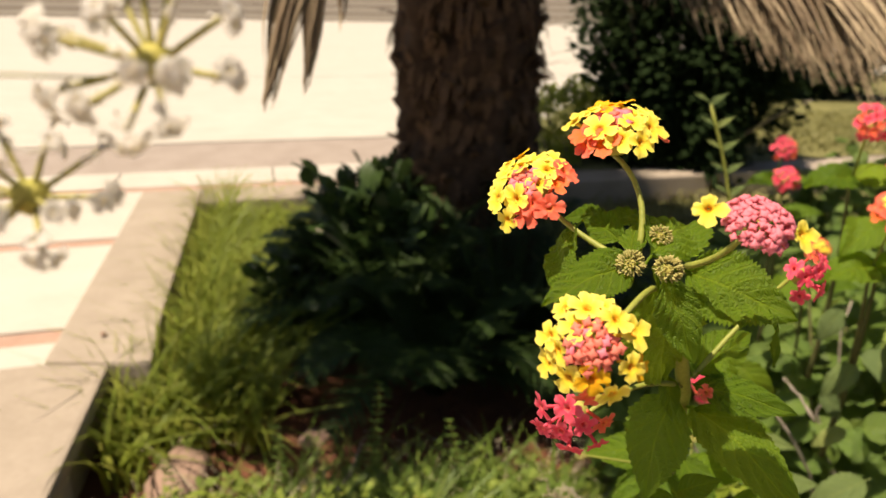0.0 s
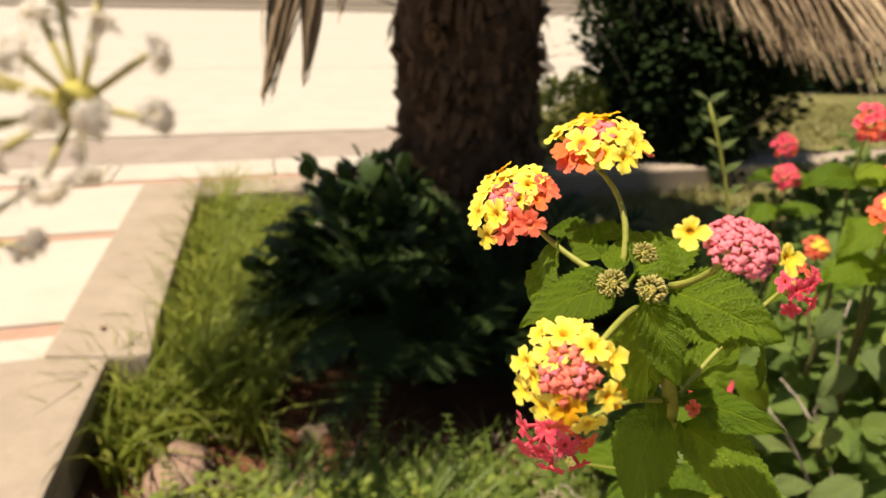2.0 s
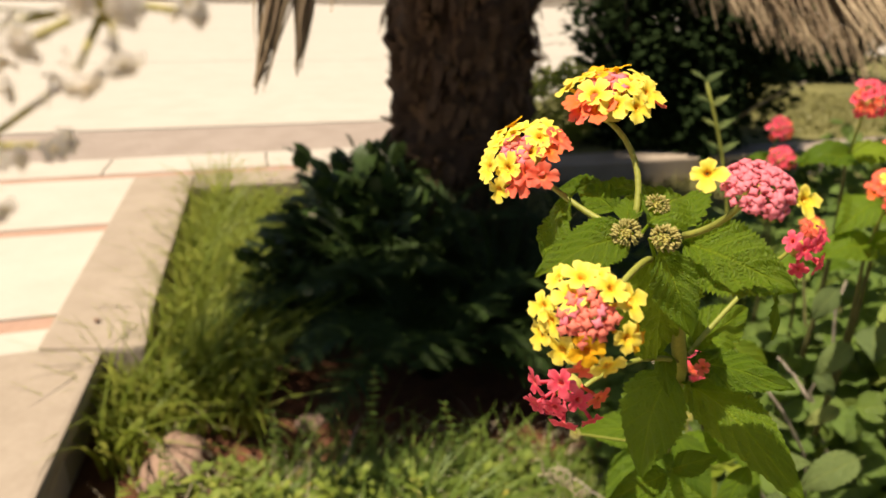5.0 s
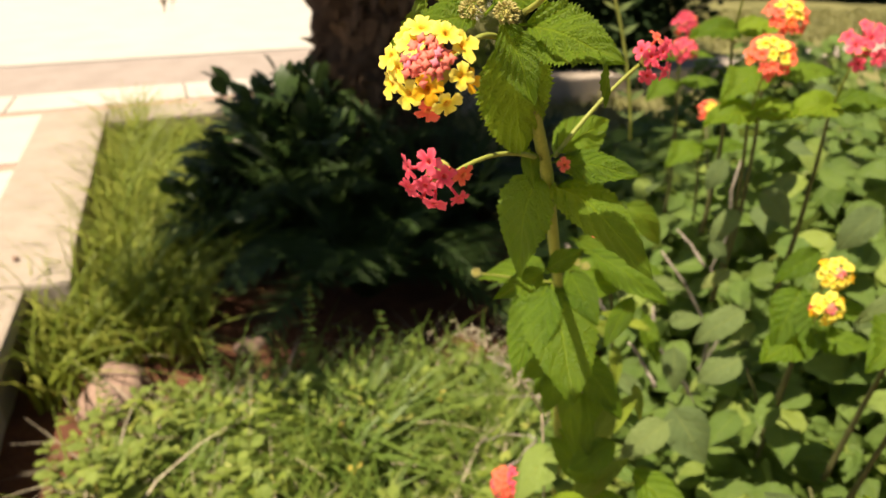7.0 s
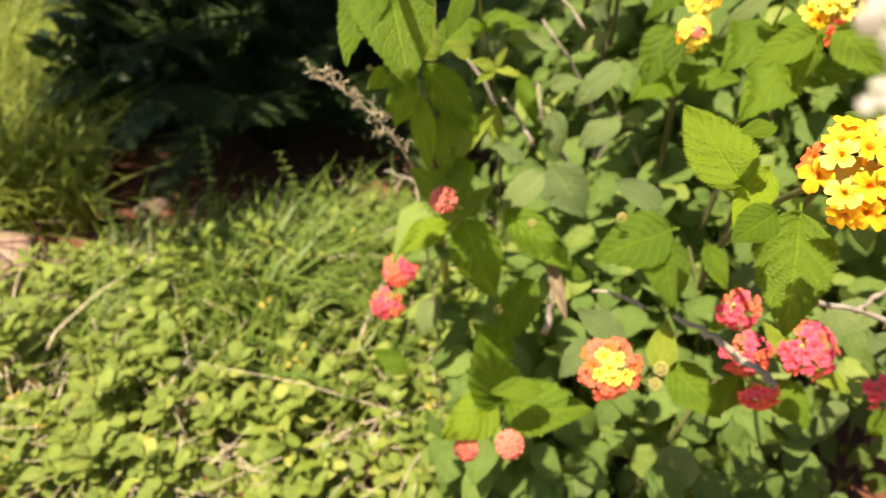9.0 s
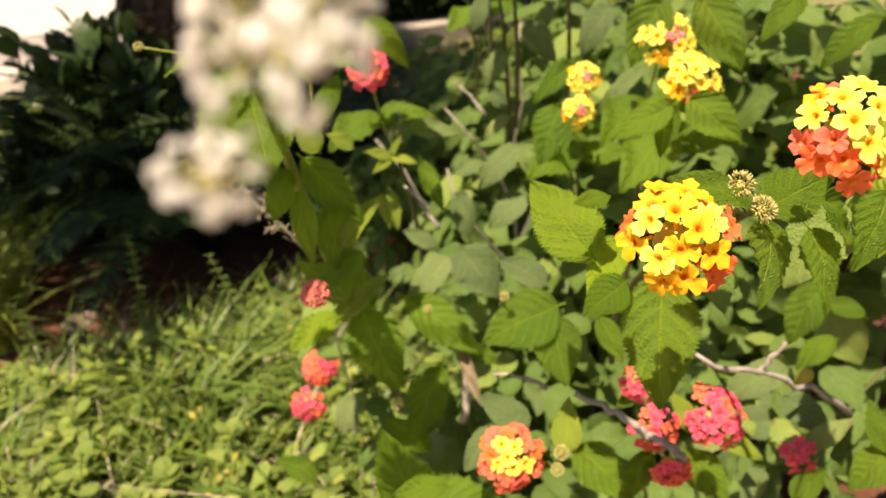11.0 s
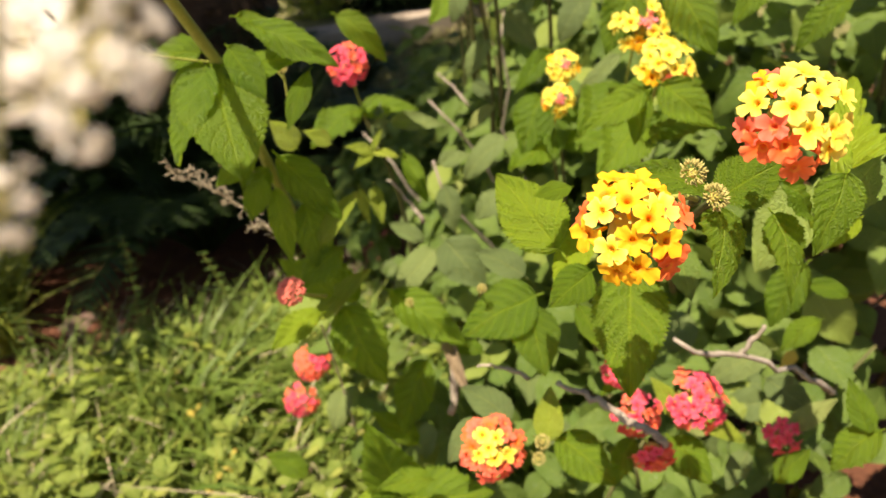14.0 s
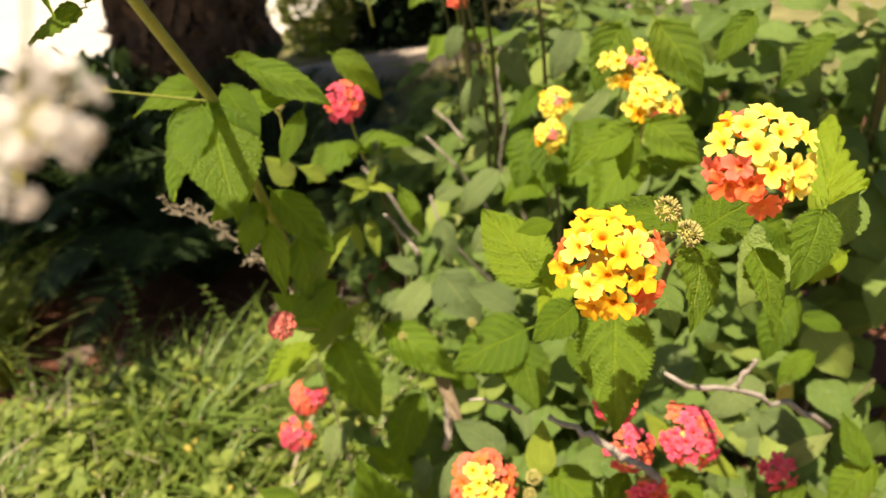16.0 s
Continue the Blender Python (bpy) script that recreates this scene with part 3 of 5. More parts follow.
        shag = max(0.0, noise.noise(Vector((math.cos(a) * 1.6, math.sin(a) * 1.6, z * 7 + 4))))
        base = TRUNK_AT + out * (0.172 + 0.022 * shag) + Vector((0, 0, z))
        go = (out * (0.25 + 1.1 * shag) * rnd.uniform(0.5, 1.2) + Vector((rnd.uniform(-0.25, 0.25), rnd.uniform(-0.25, 0.25), rnd.choice((-1.0, -0.8, 0.6)) * rnd.uniform(0.5, 1.0)))).normalized()
        ll, w = rnd.uniform(0.030, 0.060) * (1 + 0.8 * shag), rnd.uniform(0.003, 0.016)
        side = go.cross(out).normalized() * w if go.cross(out).length > 0.01 else Vector((0, 0, w))
        mid = base + go * ll * 0.55 + out * 0.008
        end = base + go * ll + Vector((0, 0, -0.012))
        v = [bm.verts.new(q) for q in (base - side, base + side, mid + side * 0.8, mid - side * 0.9, end + side * 0.35, end - side * 0.15)]
        bm.faces.new((v[0], v[1], v[2], v[3]))
        bm.faces.new((v[3], v[2], v[4], v[5]))
    tagged(part("fibre", bm, TUFT, thing), "ragged brown fibre", kind="stuff")
    def open_to_sun(q):
        """Gaps cut in the unseen crown to let the sun onto the dead frond on the kerb side and the stone on the soil.
        """
        for at, wide in ((Vector((-0.315, 1.345, 0.78)), 0.20), (Vector((-0.270, 1.062, 0.02)), 0.075)):
            rel = q - at
            if (rel - SUN_FROM * rel.dot(SUN_FROM)).length < wide:
                return True
        return False

    rnd = random.Random(CROWN)
    for i in range(38):  # green crown overhead, out of view; its reach is set for the shade
        a = math.tau * i / 38 + rnd.uniform(-0.1, 0.1)
        rise, reach = rnd.uniform(0.05, 0.75), rnd.uniform(0.95, 1.15)
        out = Vector((math.cos(a), math.sin(a), 0))
        if out.x > -0.12 and out.y < 0.25:  # cut short to let the sun onto the dead fronds
            reach *= 0.5
        if out.x > 0.1 and out.y > 0.1:  # cut short to let the sun onto the ground towards the lawn
            reach *= 0.45 if out.y < 0.7 else 0.7
        # reach changed here to place the shade edge on soil and kerb
        if out.x < -0.76 and out.y < 0.1:
            reach *= 1.12 if out.y < -0.45 else 0.92
        elif -0.76 <= out.x < -0.10 and out.y < 0:
            reach *= 1.36
        p0 = TRUNK_AT + out * 0.12 + Vector((0, 0, 1.62))
        p1 = TRUNK_AT + out * reach + Vector((0, 0, 1.62 + rise * 0.5 - 0.12))
        pts = bend(p0, p1, (0, 0, 0.18 + 0.3 * rise), 10)
        bm = tube(bmesh.new(), pts, [0.014 - 0.0011 * k for k in range(11)], 5)
        pinnate(bm, pts, 50, 0.32, 0.0150, 0.4, rnd, gap=open_to_sun)
        part("frond", bm, FROND, thing, "arching green frond")

    def dead(rachis, groups, width, loose=0.012):
        """A dead frond: a dry rachis with bundles of straw-like leaflets hanging from it."""
        bm = tube(bmesh.new(), rachis, 0.011, 6)
        for a0, a1, b0, b1, count, sag in groups:
            a0, a1, b0, b1 = Vector(a0), Vector(a1), Vector(b0), Vector(b1)
            for i in range(count):
                f = rnd.random()
                a = a0.lerp(a1, f) + Vector((rnd.uniform(-1, 1), rnd.uniform(-1, 1), rnd.uniform(-1, 1))) * 0.012
                b = b0.lerp(b1, f + rnd.gauss(0, 0.12)) + Vector((rnd.gauss(0, 1), rnd.gauss(0, 1), rnd.gauss(0, 1))) * loose
                b = a.lerp(b, rnd.uniform(0.70, 1.05))
                pts = bend(a, b, (rnd.uniform(-0.012, 0.012), rnd.uniform(-0.012, 0.012), sag * rnd.uniform(0.2, 1.8)), 5)
                side = (b - a).cross(Vector((rnd.uniform(-0.9, 0.9), -1, rnd.uniform(-0.6, 0.6)))).normalized()
                deep = (b - a).cross(side).normalized()
                prev, thick = None, width * rnd.uniform(0.55, 1.35)
                for k, c in enumerate(pts):
                    w = thick * rnd.uniform(0.85, 1.15) * (1 - 0.85 * (k / 5) ** 1.6)
                    row = [bm.verts.new(c - side * w), bm.verts.new(c + deep * w * 0.6), bm.verts.new(c + side * w)]
                    if prev:
                        bm.faces.new((prev[0], prev[1], row[1], row[0]))
                        bm.faces.new((prev[1], prev[2], row[2], row[1]))
                    prev = row
        part("dead_frond", bm, STRAW, thing, "withered straw-coloured frond hanging down")

    dead(bend((-0.08, 1.66, 1.58), (-0.27, 1.41, 0.93), (-0.06, -0.06, 0.10)), (
        ((-0.365, 1.38, 0.885), (-0.285, 1.39, 0.92), (-0.393, 1.280, 0.632), (-0.386, 1.285, 0.640), 46, 0.012),
        ((-0.330, 1.39, 0.90), (-0.262, 1.40, 0.92), (-0.322, 1.300, 0.655), (-0.316, 1.305, 0.662), 30, 0.010),
        ((-0.265, 1.39, 0.91), (-0.245, 1.40, 0.92), (-0.252, 1.345, 0.760), (-0.246, 1.345, 0.770), 4, 0.0)), 0.0072, 0.006)
    dead(bend((0.16, 1.68, 1.58), (0.833, 1.452, 0.912), (0.0, 0.0, 0.10)), (
        ((0.278, 1.518, 0.928), (0.447, 1.527, 0.932), (0.318, 1.399, 0.831), (0.428, 1.391, 0.796), 12, 0.015),
        ((0.381, 1.503, 0.935), (0.560, 1.511, 0.933), (0.449, 1.348, 0.792), (0.566, 1.342, 0.760), 50, 0.015),
        ((0.446, 1.485, 0.934), (0.646, 1.491, 0.927), (0.543, 1.298, 0.759), (0.669, 1.279, 0.692), 75, 0.015),
        ((0.532, 1.466, 0.929), (0.753, 1.469, 0.912), (0.632, 1.243, 0.714), (0.768, 1.229, 0.661), 85, 0.015),
        ((0.650, 1.450, 0.929), (0.834, 1.444, 0.890), (0.753, 1.232, 0.728), (0.888, 1.215, 0.664), 80, 0.015)), 0.0042)
    dead(bend((0.17, 1.70, 1.60), (1.060, 1.669, 0.954), (0.0, 0.0, 0.08)), (
        ((0.653, 1.674, 0.959), (0.877, 1.681, 0.952), (0.802, 1.513, 0.791), (0.951, 1.500, 0.737), 70, 0.015),
        ((0.800, 1.660, 0.961), (1.061, 1.660, 0.930), (0.926, 1.482, 0.749), (1.109, 1.471, 0.696), 60, 0.015)), 0.0042)
    return thing


palm()


def cycad(at, count, reach, rise, seed, label):
    """A rosette of stiff dark pinnate leaves."""
    rnd = random.Random(seed)
    at = Vector(at)
    thing = tagged(empty("cycad", at), label, "cycad", group="cycads round the palm")
    for i in range(count):
        a = math.tau * i / count + rnd.uniform(-0.25, 0.25)
        up = rnd.uniform(0.15, 1.0)
        out = Vector((math.cos(a), math.sin(a), 0))
        p1 = at + out * reach * rnd.uniform(0.7, 1.1) * (1.1 - 0.45 * up) + Vector((0, 0, rise * up))
        pts = bend(at + out * 0.02 + Vector((0, 0, 0.03)), p1, (0, 0, 0.08), 8)
        bm = tube(bmesh.new(), pts, [0.005 - 0.0004 * k for k in range(9)], 5)
        pinnate(bm, pts, 26, 0.085, 0.0042, 0.12, rnd, 0.7, 0.1, 0.25)
        part("leaf", bm, CYCAD, thing)
    return thing


cycad((-0.04, 1.22, 0), 22, 0.34, 0.27, 25, "dark green cycad rosette in the palm's shade")
cycad((-0.28, 1.54, 0), 20, 0.25, 0.36, 26, "dark green cycad rosette in the palm's shade")
cycad((-0.16, 1.46, 0), 26, 0.42, 0.46, 21, "dark green cycad rosette in the palm's shade")
cycad((0.12, 1.40, 0), 26, 0.38, 0.50, 22, "dark green cycad rosette in the palm's shade")
cycad((-0.23, 1.78, 0), 24, 0.36, 0.50, 23, "dark green cycad rosette in the palm's shade")
cycad((0.34, 1.68, 0), 14, 0.30, 0.32, 24, "dark green cycad rosette in the palm's shade")


def leafy(name, centre, radii, count, size, material, seed, label, category, low=0.0, squeeze=0.6):
    """A shrub: stems from one foot and a loose crown of many small leaves."""
    rnd = random.Random(seed)
    c = Vector(centre)
    thing = tagged(empty(name, (c.x, c.y, 0)), label, category)
    bm = bmesh.new()
    for i in range(9):
        tip = c + Vector((rnd.uniform(-1, 1) * radii[0], rnd.uniform(-1, 1) * radii[1], rnd.uniform(-0.2, 0.7) * radii[2])) * 0.8
        tube(bm, bend((c.x + rnd.uniform(-0.04, 0.04), c.y + rnd.uniform(-0.04, 0.04), 0), tip, (0, 0, 0.05)), [0.012 - 0.0011 * k for k in range(9)], 5)
    part("stem", bm, TWIG, thing)
    bm = bmesh.new()
    uv = bm.loops.layers.uv.verify()
    for i in range(count):
        d = Vector((rnd.gauss(0, 1), rnd.gauss(0, 1), rnd.gauss(0, 1))).normalized()
        lump = 0.82 + 0.3 * noise.noise(d * 2.3 + Vector((seed, 0, 0)))
        p = c + Vector((d.x * radii[0], d.y * radii[1], d.z * radii[2])) * lump * rnd.uniform(squeeze, 1.0)
        if p.z < low:
            continue
        go = (d + Vector((rnd.uniform(-0.8, 0.8), rnd.uniform(-0.8, 0.8), rnd.uniform(-0.6, 0.8)))).normalized()
        m = frame_from(p, go, d + Vector((0, 0, 0.8)))
        s = size * rnd.uniform(0.6, 1.25)
        pts = ((0, 0, 0), (0.26, 0.4, 0.05), (0.2, 0.75, 0.02), (0, 1, -0.1), (-0.2, 0.75, 0.02), (-0.26, 0.4, 0.05))
        v = [bm.verts.new(m @ (Vector(q) * s)) for q in pts]
        for tri in ((0, 1, 5), (1, 2, 4, 5), (2, 3, 4)):
            f = bm.faces.new([v[k] for k in tri])
            for loop, k in zip(f.loops, tri):
                loop[uv].uv = (pts[k][1], 0.5 + pts[k][0])
    tagged(part("foliage", bm, material, thing), kind="stuff")
    return thing


leafy("dark_shrub", (1.02, 3.25, 0.62), (0.62, 0.42, 0.95), 24000, 0.052, SHRUB, 31, "tall dense dark green shrub, shade put into its leaf colour", "shrub", 0.02, 0.35)
leafy("broadleaf_shrub", (-0.20, 1.60, 0.15), (0.27, 0.22, 0.33), 1900, 0.070, SHADE, 35, "dark broad-leaved shrub growing among the cycads", "shrub", 0.02, 0.3)
leafy("broadleaf_shrub", (-0.40, 1.53, 0.07), (0.17, 0.19, 0.22), 850, 0.060, SHADE, 36, "low dark broad-leaved shrub beside the kerb grass", "shrub", 0.02, 0.3)
leafy("small_shrub", (0.47, 3.14, 0.32), (0.22, 0.20, 0.24), 2200, 0.035, LIGHTLEAF, 32, "small light green shrub by the kerb", "shrub", 0.02)
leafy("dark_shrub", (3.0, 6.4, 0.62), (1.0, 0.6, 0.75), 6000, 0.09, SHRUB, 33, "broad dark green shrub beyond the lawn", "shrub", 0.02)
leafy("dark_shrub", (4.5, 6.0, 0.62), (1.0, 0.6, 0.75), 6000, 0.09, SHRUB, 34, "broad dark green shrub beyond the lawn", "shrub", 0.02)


# ---- ground cover ----
def blades(name, count, region, height, width, material, seed, label, lean=0.5, patch=None, level=0.0, low=None):
    rnd = random.Random(seed)
    bm = bmesh.new()
    uv = bm.loops.layers.uv.verify()
    x0, x1, y0, y1 = region
    for i in range(count):
        x, y = rnd.uniform(x0, x1), rnd.uniform(y0, y1)
        if patch and not patch(x, y):
            continue
        h, w = height * rnd.uniform(0.5, 1.2), width * rnd.uniform(0.6, 1.3)
        h *= low(x, y) if low else 1.0
        a = rnd.uniform(0, math.tau)
        go = Vector((math.cos(a), math.sin(a), 0)) * lean * rnd.uniform(0.2, 1.3)
        side = Vector((-math.sin(a + 0.6), math.cos(a + 0.6), 0)) * w
        prev = None
        for q in range(5):
            t = q / 4
            c = Vector((x, y, 0)) + Vector((0, 0, h * (t - 0.35 * lean * t * t) + level)) + go * (h * t * t)
            s = side * (1 - 0.9 * t ** 2)
            va, vb = bm.verts.new(c - s), bm.verts.new(c + s)
            if prev:
                f = bm.faces.new((prev[0], prev[1], vb, va))
                for loop, co in zip(f.loops, ((t - 0.25, 0), (t - 0.25, 1), (t, 1), (t, 0))):
                    loop[uv].uv = co
            prev = (va, vb)
    return tagged(part(name, bm, material), label, "grass", kind="stuff")


def weeds(name, count, region, height, size, seed, label, patch=None, material=None, per=9, low=None, slim=1.0):
    """Small sprigs: a thin stem with pairs of rounded leaves."""
    rnd = random.Random(seed)
    bm = bmesh.new()
    uv = bm.loops.layers.uv.verify()
    x0, x1, y0, y1 = region
    outline = ((0, 0, 0), (0.20, 0.32, 0.06), (0.34, 0.66, 0.06), (0.20, 0.93, 0.0), (0, 1, -0.05), (-0.20, 0.93, 0.0), (-0.34, 0.66, 0.06), (-0.20, 0.32, 0.06))
    for i in range(count):
        x, y = rnd.uniform(x0, x1), rnd.uniform(y0, y1)
        if patch and not patch(x, y):
            continue
        h = height * rnd.uniform(0.4, 1.2) * (low(x, y) if low else 1.0)
        top = Vector((x + rnd.uniform(-0.4, 0.4) * h, y + rnd.uniform(-0.4, 0.4) * h, h))
        foot = Vector((x, y, 0))
        tube(bm, [foot, foot.lerp(top, 0.5) + Vector((0.004, 0, 0)), top], 0.0009, 3, False)
        for k in range(per):
            f = 1 - 0.80 * (k / per) ** 2.2
            a = k * 2.4 + rnd.uniform(-0.4, 0.4)
            go = Vector((math.cos(a), math.sin(a), 0.25 + 0.5 * f * (k < 4))).normalized()
            p = foot.lerp(top, f)
            m = frame_from(p, go, (0, 0, 1))
            s = size * rnd.uniform(0.6, 1.25) * (0.7 + 0.3 * (k > 1))
            v = [bm.verts.new(m @ (Vector((q[0] * slim, q[1], q[2])) * s)) for q in outline]
            for tri in ((0, 1, 7), (1, 2, 6, 7), (2, 3, 5, 6), (3, 4, 5)):
                face = bm.faces.new([v[q] for q in tri])
                for loop, q in zip(face.loops, tri):
                    loop[uv].uv = (outline[q][1], 0.5 + outline[q][0])
    return tagged(part(name, bm, material or WEED), label, "weeds", kind="stuff")


def inside_bed(x, y):
    """Right of the side kerb."""
    edge = -0.603 - 0.335 * (y - 1.09) if y > 1.07 else -0.684 + 0.31 * (1.07 - y)
    return x > edge + 0.015


def weed_patch(x, y):
    if y < 1.07 and x < -0.56 + 0.31 * (1.07 - y):
        return False
    bare = ((x + 0.24) / 0.26) ** 2 + ((y - 1.05) / 0.20) ** 2 < 1 or ((x - 0.1) / 0.4) ** 2 + ((y - 1.22) / 0.2) ** 2 < 1
    stone = ((x + 0.462) / 0.065) ** 2 + ((y - 0.87) / 0.10) ** 2 < 1
    return inside_bed(x, y) and not bare and not stone and noise.noise(Vector((x * 6, y * 6, 3))) > -0.30


def grassy(x, y):
    return ((x - 0.09) / 0.24) ** 2 + ((y - 0.70) / 0.23) ** 2 < 1


def lower(x, y):
    """The carpet thins out towards the bare soil."""
    return max(0.35, min(1.0, (1.00 - y) / 0.22)) * (0.75 + 0.6 * noise.noise(Vector((x * 9, y * 9, 8))))


def sparse(x, y):
    return weed_patch(x, y) and noise.noise(Vector((x * 13, y * 13, 5))) > 0.0


weeds("weeds", 1150, (-0.75, 0.42, 0.12, 1.0), 0.125, 0.026, 41, "low yellow-green weeds with small rounded leaves", lambda x, y: weed_patch(x, y) and noise.noise(Vector((x * 16, y * 16, 9))) > (-0.16 if y < 0.60 or x < -0.30 else 0.16), low=lower)
weeds("low_weeds", 650, (-0.75, 0.42, 0.12, 0.96), 0.055, 0.019, 47, "creeping pale green weeds close to the soil", lambda x, y: weed_patch(x, y) or y < 0.75 and inside_bed(x, y))
weeds("broad_weeds", 420, (-0.75, 0.40, 0.12, 0.95), 0.125, 0.034, 49, "yellow-green weeds with long pointed leaves", sparse, None, 8, lower, 0.72)
weeds("green_weeds", 520, (-0.75, 0.40, 0.12, 0.98), 0.13, 0.027, 53, "fresh green weeds with narrow leaves", lambda x, y: weed_patch(x, y) and noise.noise(Vector((x * 7, y * 7, 15))) > 0.05, GRASS, 10, lower, 0.6)
weeds("yellowed_leaves", 120, (-0.6, 0.40, 0.15, 0.98), 0.10, 0.020, 50, "yellowed leaves among the weeds", weed_patch, YELLOWED, 2, lower)
weeds("kerbside_weeds", 110, (-1.15, -0.30, 1.0, 2.45), 0.15, 0.036, 42, "leafy green weeds along the kerb", weed_patch, KERBGRASS, 9, None, 0.5)
blades("grass", 1500, (-0.26, 0.36, 0.44, 0.96), 0.22, 0.0048, FRESH, 43, "tuft of long green grass blades", 1.0, grassy, low=lower)
blades("thin_grass", 1500, (-0.75, 0.40, 0.2, 0.96), 0.17, 0.0028, GRASS, 48, "thin grass growing through the weeds", 0.9, weed_patch, low=lower)
blades("kerbside_grass", 8600, (-1.15, -0.22, 0.88, 2.45), 0.215, 0.0040, KERBGRASS, 44, "rank green grass along the kerb", 0.95, lambda x, y: inside_bed(x, y) and (x < -0.37 - 0.20 * (y - 1.1) if y > 1.0 else x < -0.52))
blades("dry_straw", 2000, (-0.6, 0.5, 0.2, 1.1), 0.11, 0.0017, LITTER, 45, "dry straw and stalks among the weeds", 1.5, weed_patch)
blades("kerb_edge_grass", 4600, (-1.15, -0.40, 1.0, 2.45), 0.26, 0.0038, KERBGRASS, 57, "long green grass leaning over the kerb edge", 0.6, lambda x, y: inside_bed(x, y) and not inside_bed(x - 0.13, y))
blades("long_grass", 800, (-0.30, 0.36, 0.56, 0.92), 0.20, 0.0036, FRESH, 55, "long arching grass blades among the weeds", 1.2, weed_patch, low=lower)
blades("edge_grass", 420, (-0.28, 0.20, 0.76, 0.93), 0.14, 0.0030, FRESH, 54, "arching grass at the edge of the weeds", 1.3)
blades("dry_stalks", 1700, (-0.6, 0.45, 0.15, 0.90), 0.19, 0.0021, LITTER, 51, "pale dry stalks leaning through the weeds", 1.2, sparse, low=lower)
blades("bed_grass", 3800, (0.2, 2.0, 1.7, 3.1), 0.09, 0.0045, DRYGRASS, 56, "dry olive grass between the bushes and the back kerb", 0.9, lambda x, y: 0.78 < Vector((x, y)).dot(AX) < 2.2 and 1.42 < Vector((x, y)).dot(AY) < 2.42, 0.03)
blades("lawn_grass", 13000, (1.0, 4.4, 3.0, 5.2), 0.060, 0.0045, DRYGRASS, 46, "dry grass on the lawn", 0.8, lambda x, y: 0.9 + 0.75 * (Vector((x, y)).dot(AY) - 2.76) < Vector((x, y)).dot(AX) and 2.7 < Vector((x, y)).dot(AY) < 5.1, 0.145)


def sprig(at, height, lean, seed):
    """A thin upright weed with a ladder of small narrow leaves."""
    rnd = random.Random(seed)
    at = Vector(at)
    thing = tagged(empty("weed_sprig", at), "thin upright weed with small narrow leaves", "weed", group="weed sprigs")
    line = bend(at, at + Vector((lean, 0.0, height)), (0.01, 0, 0), 14)
    part("stem", tube(bmesh.new(), line, [0.0014 - 0.00006 * k for k in range(15)], 5), STEM, thing)
    for k in range(3, 15):
        for s in (-1, 1):
            go = Vector((s * rnd.uniform(0.7, 1.0), rnd.uniform(-0.5, 0.1), rnd.uniform(0.1, 0.5)))
            leaf(thing, line[k], line[k] + go * (0.024 - 0.0009 * k), (0, -0.4, 0.9), 0.5, BUSH_LEAVES[2])
    return thing


sprig((-0.16, 0.93, 0), 0.22, 0.04, 1)
sprig((-0.30, 0.86, 0), 0.17, 0.02, 2)
sprig((-0.42, 0.80, 0), 0.15, -0.03, 3)
sprig((0.02, 0.86, 0), 0.20, -0.02, 4)


def rock(at, size, seed, label):
    bm = bmesh.new()
    bmesh.ops.create_icosphere(bm, subdivisions=3, radius=1.0)
    for v in bm.verts:
        q = v.co + Vector((seed, 0, 0))
        v.co *= 0.82 + 0.3 * noise.noise(q * 1.2) + 0.06 * noise.noise(q * 4)
        v.co.x, v.co.y, v.co.z = v.co.x * size[0], v.co.y * size[1], v.co.z * size[2]
    return tagged(part("stone", bm, ROCK, None, "", pose(*at, 8, 10, 25)), label, "stone")


rock((-0.470, 0.895, 0.025), (0.062, 0.090, 0.050), 4, "pinkish-brown stone lying among the weeds")
# this small stone is added in place of a sunlit patch of soil
rock((-0.270, 1.065, 0.0), (0.042, 0.030, 0.022), 9, "small reddish stone standing in for a patch of sunlit soil")
rock((-0.752, 1.186, 0.152), (0.008, 0.007, 0.006), 5, "small dark pebble on the kerb")


# ---- the tall lantana stem ----
def tall_lantana():
    rnd = random.Random(51)
    p = tagged(empty("tall_lantana", (0.21, 0.46, 0.0)), "tall green lantana stem with yellow, orange and pink flower heads", "flowering plant")
    line = [(0.21, 0.46, 0.0), (0.185, 0.39, 0.20), (0.155, 0.32, 0.42), (0.119, 0.233, 0.611), (0.089, 0.153, 0.701), (0.074, 0.127, 0.742), (0.067, 0.119, 0.752)]
    part("stem", tube(bmesh.new(), line, [0.0042, 0.0038, 0.0033, 0.0026, 0.0021, 0.0017, 0.0013], 9), STEM, p)
    # rosette at the top
    leaf(p, (0.0610, 0.1213, 0.7522), (0.0413, 0.1088, 0.7497), (-0.15, -0.55, 0.82), 0.90)
    leaf(p, (0.0510, 0.1352, 0.7562), (0.0414, 0.1274, 0.7422), (-0.75, -0.3, 0.55), 0.96)
    leaf(p, (0.0658, 0.1231, 0.7537), (0.0867, 0.1495, 0.7618), (-0.25, -0.62, 0.72), 0.73)
    leaf(p, (0.0615, 0.1238, 0.7533), (0.0650, 0.1376, 0.7610), (-0.5, -0.8, 0.3), 0.66)
    leaf(p, (0.0696, 0.1409, 0.7551), (0.0574, 0.1518, 0.7569), (0.0, -0.5, 0.86), 0.85)
    leaf(p, (0.0594, 0.1439, 0.7555), (0.0502, 0.1514, 0.7567), (0.0, -0.5, 0.86), 1.14)
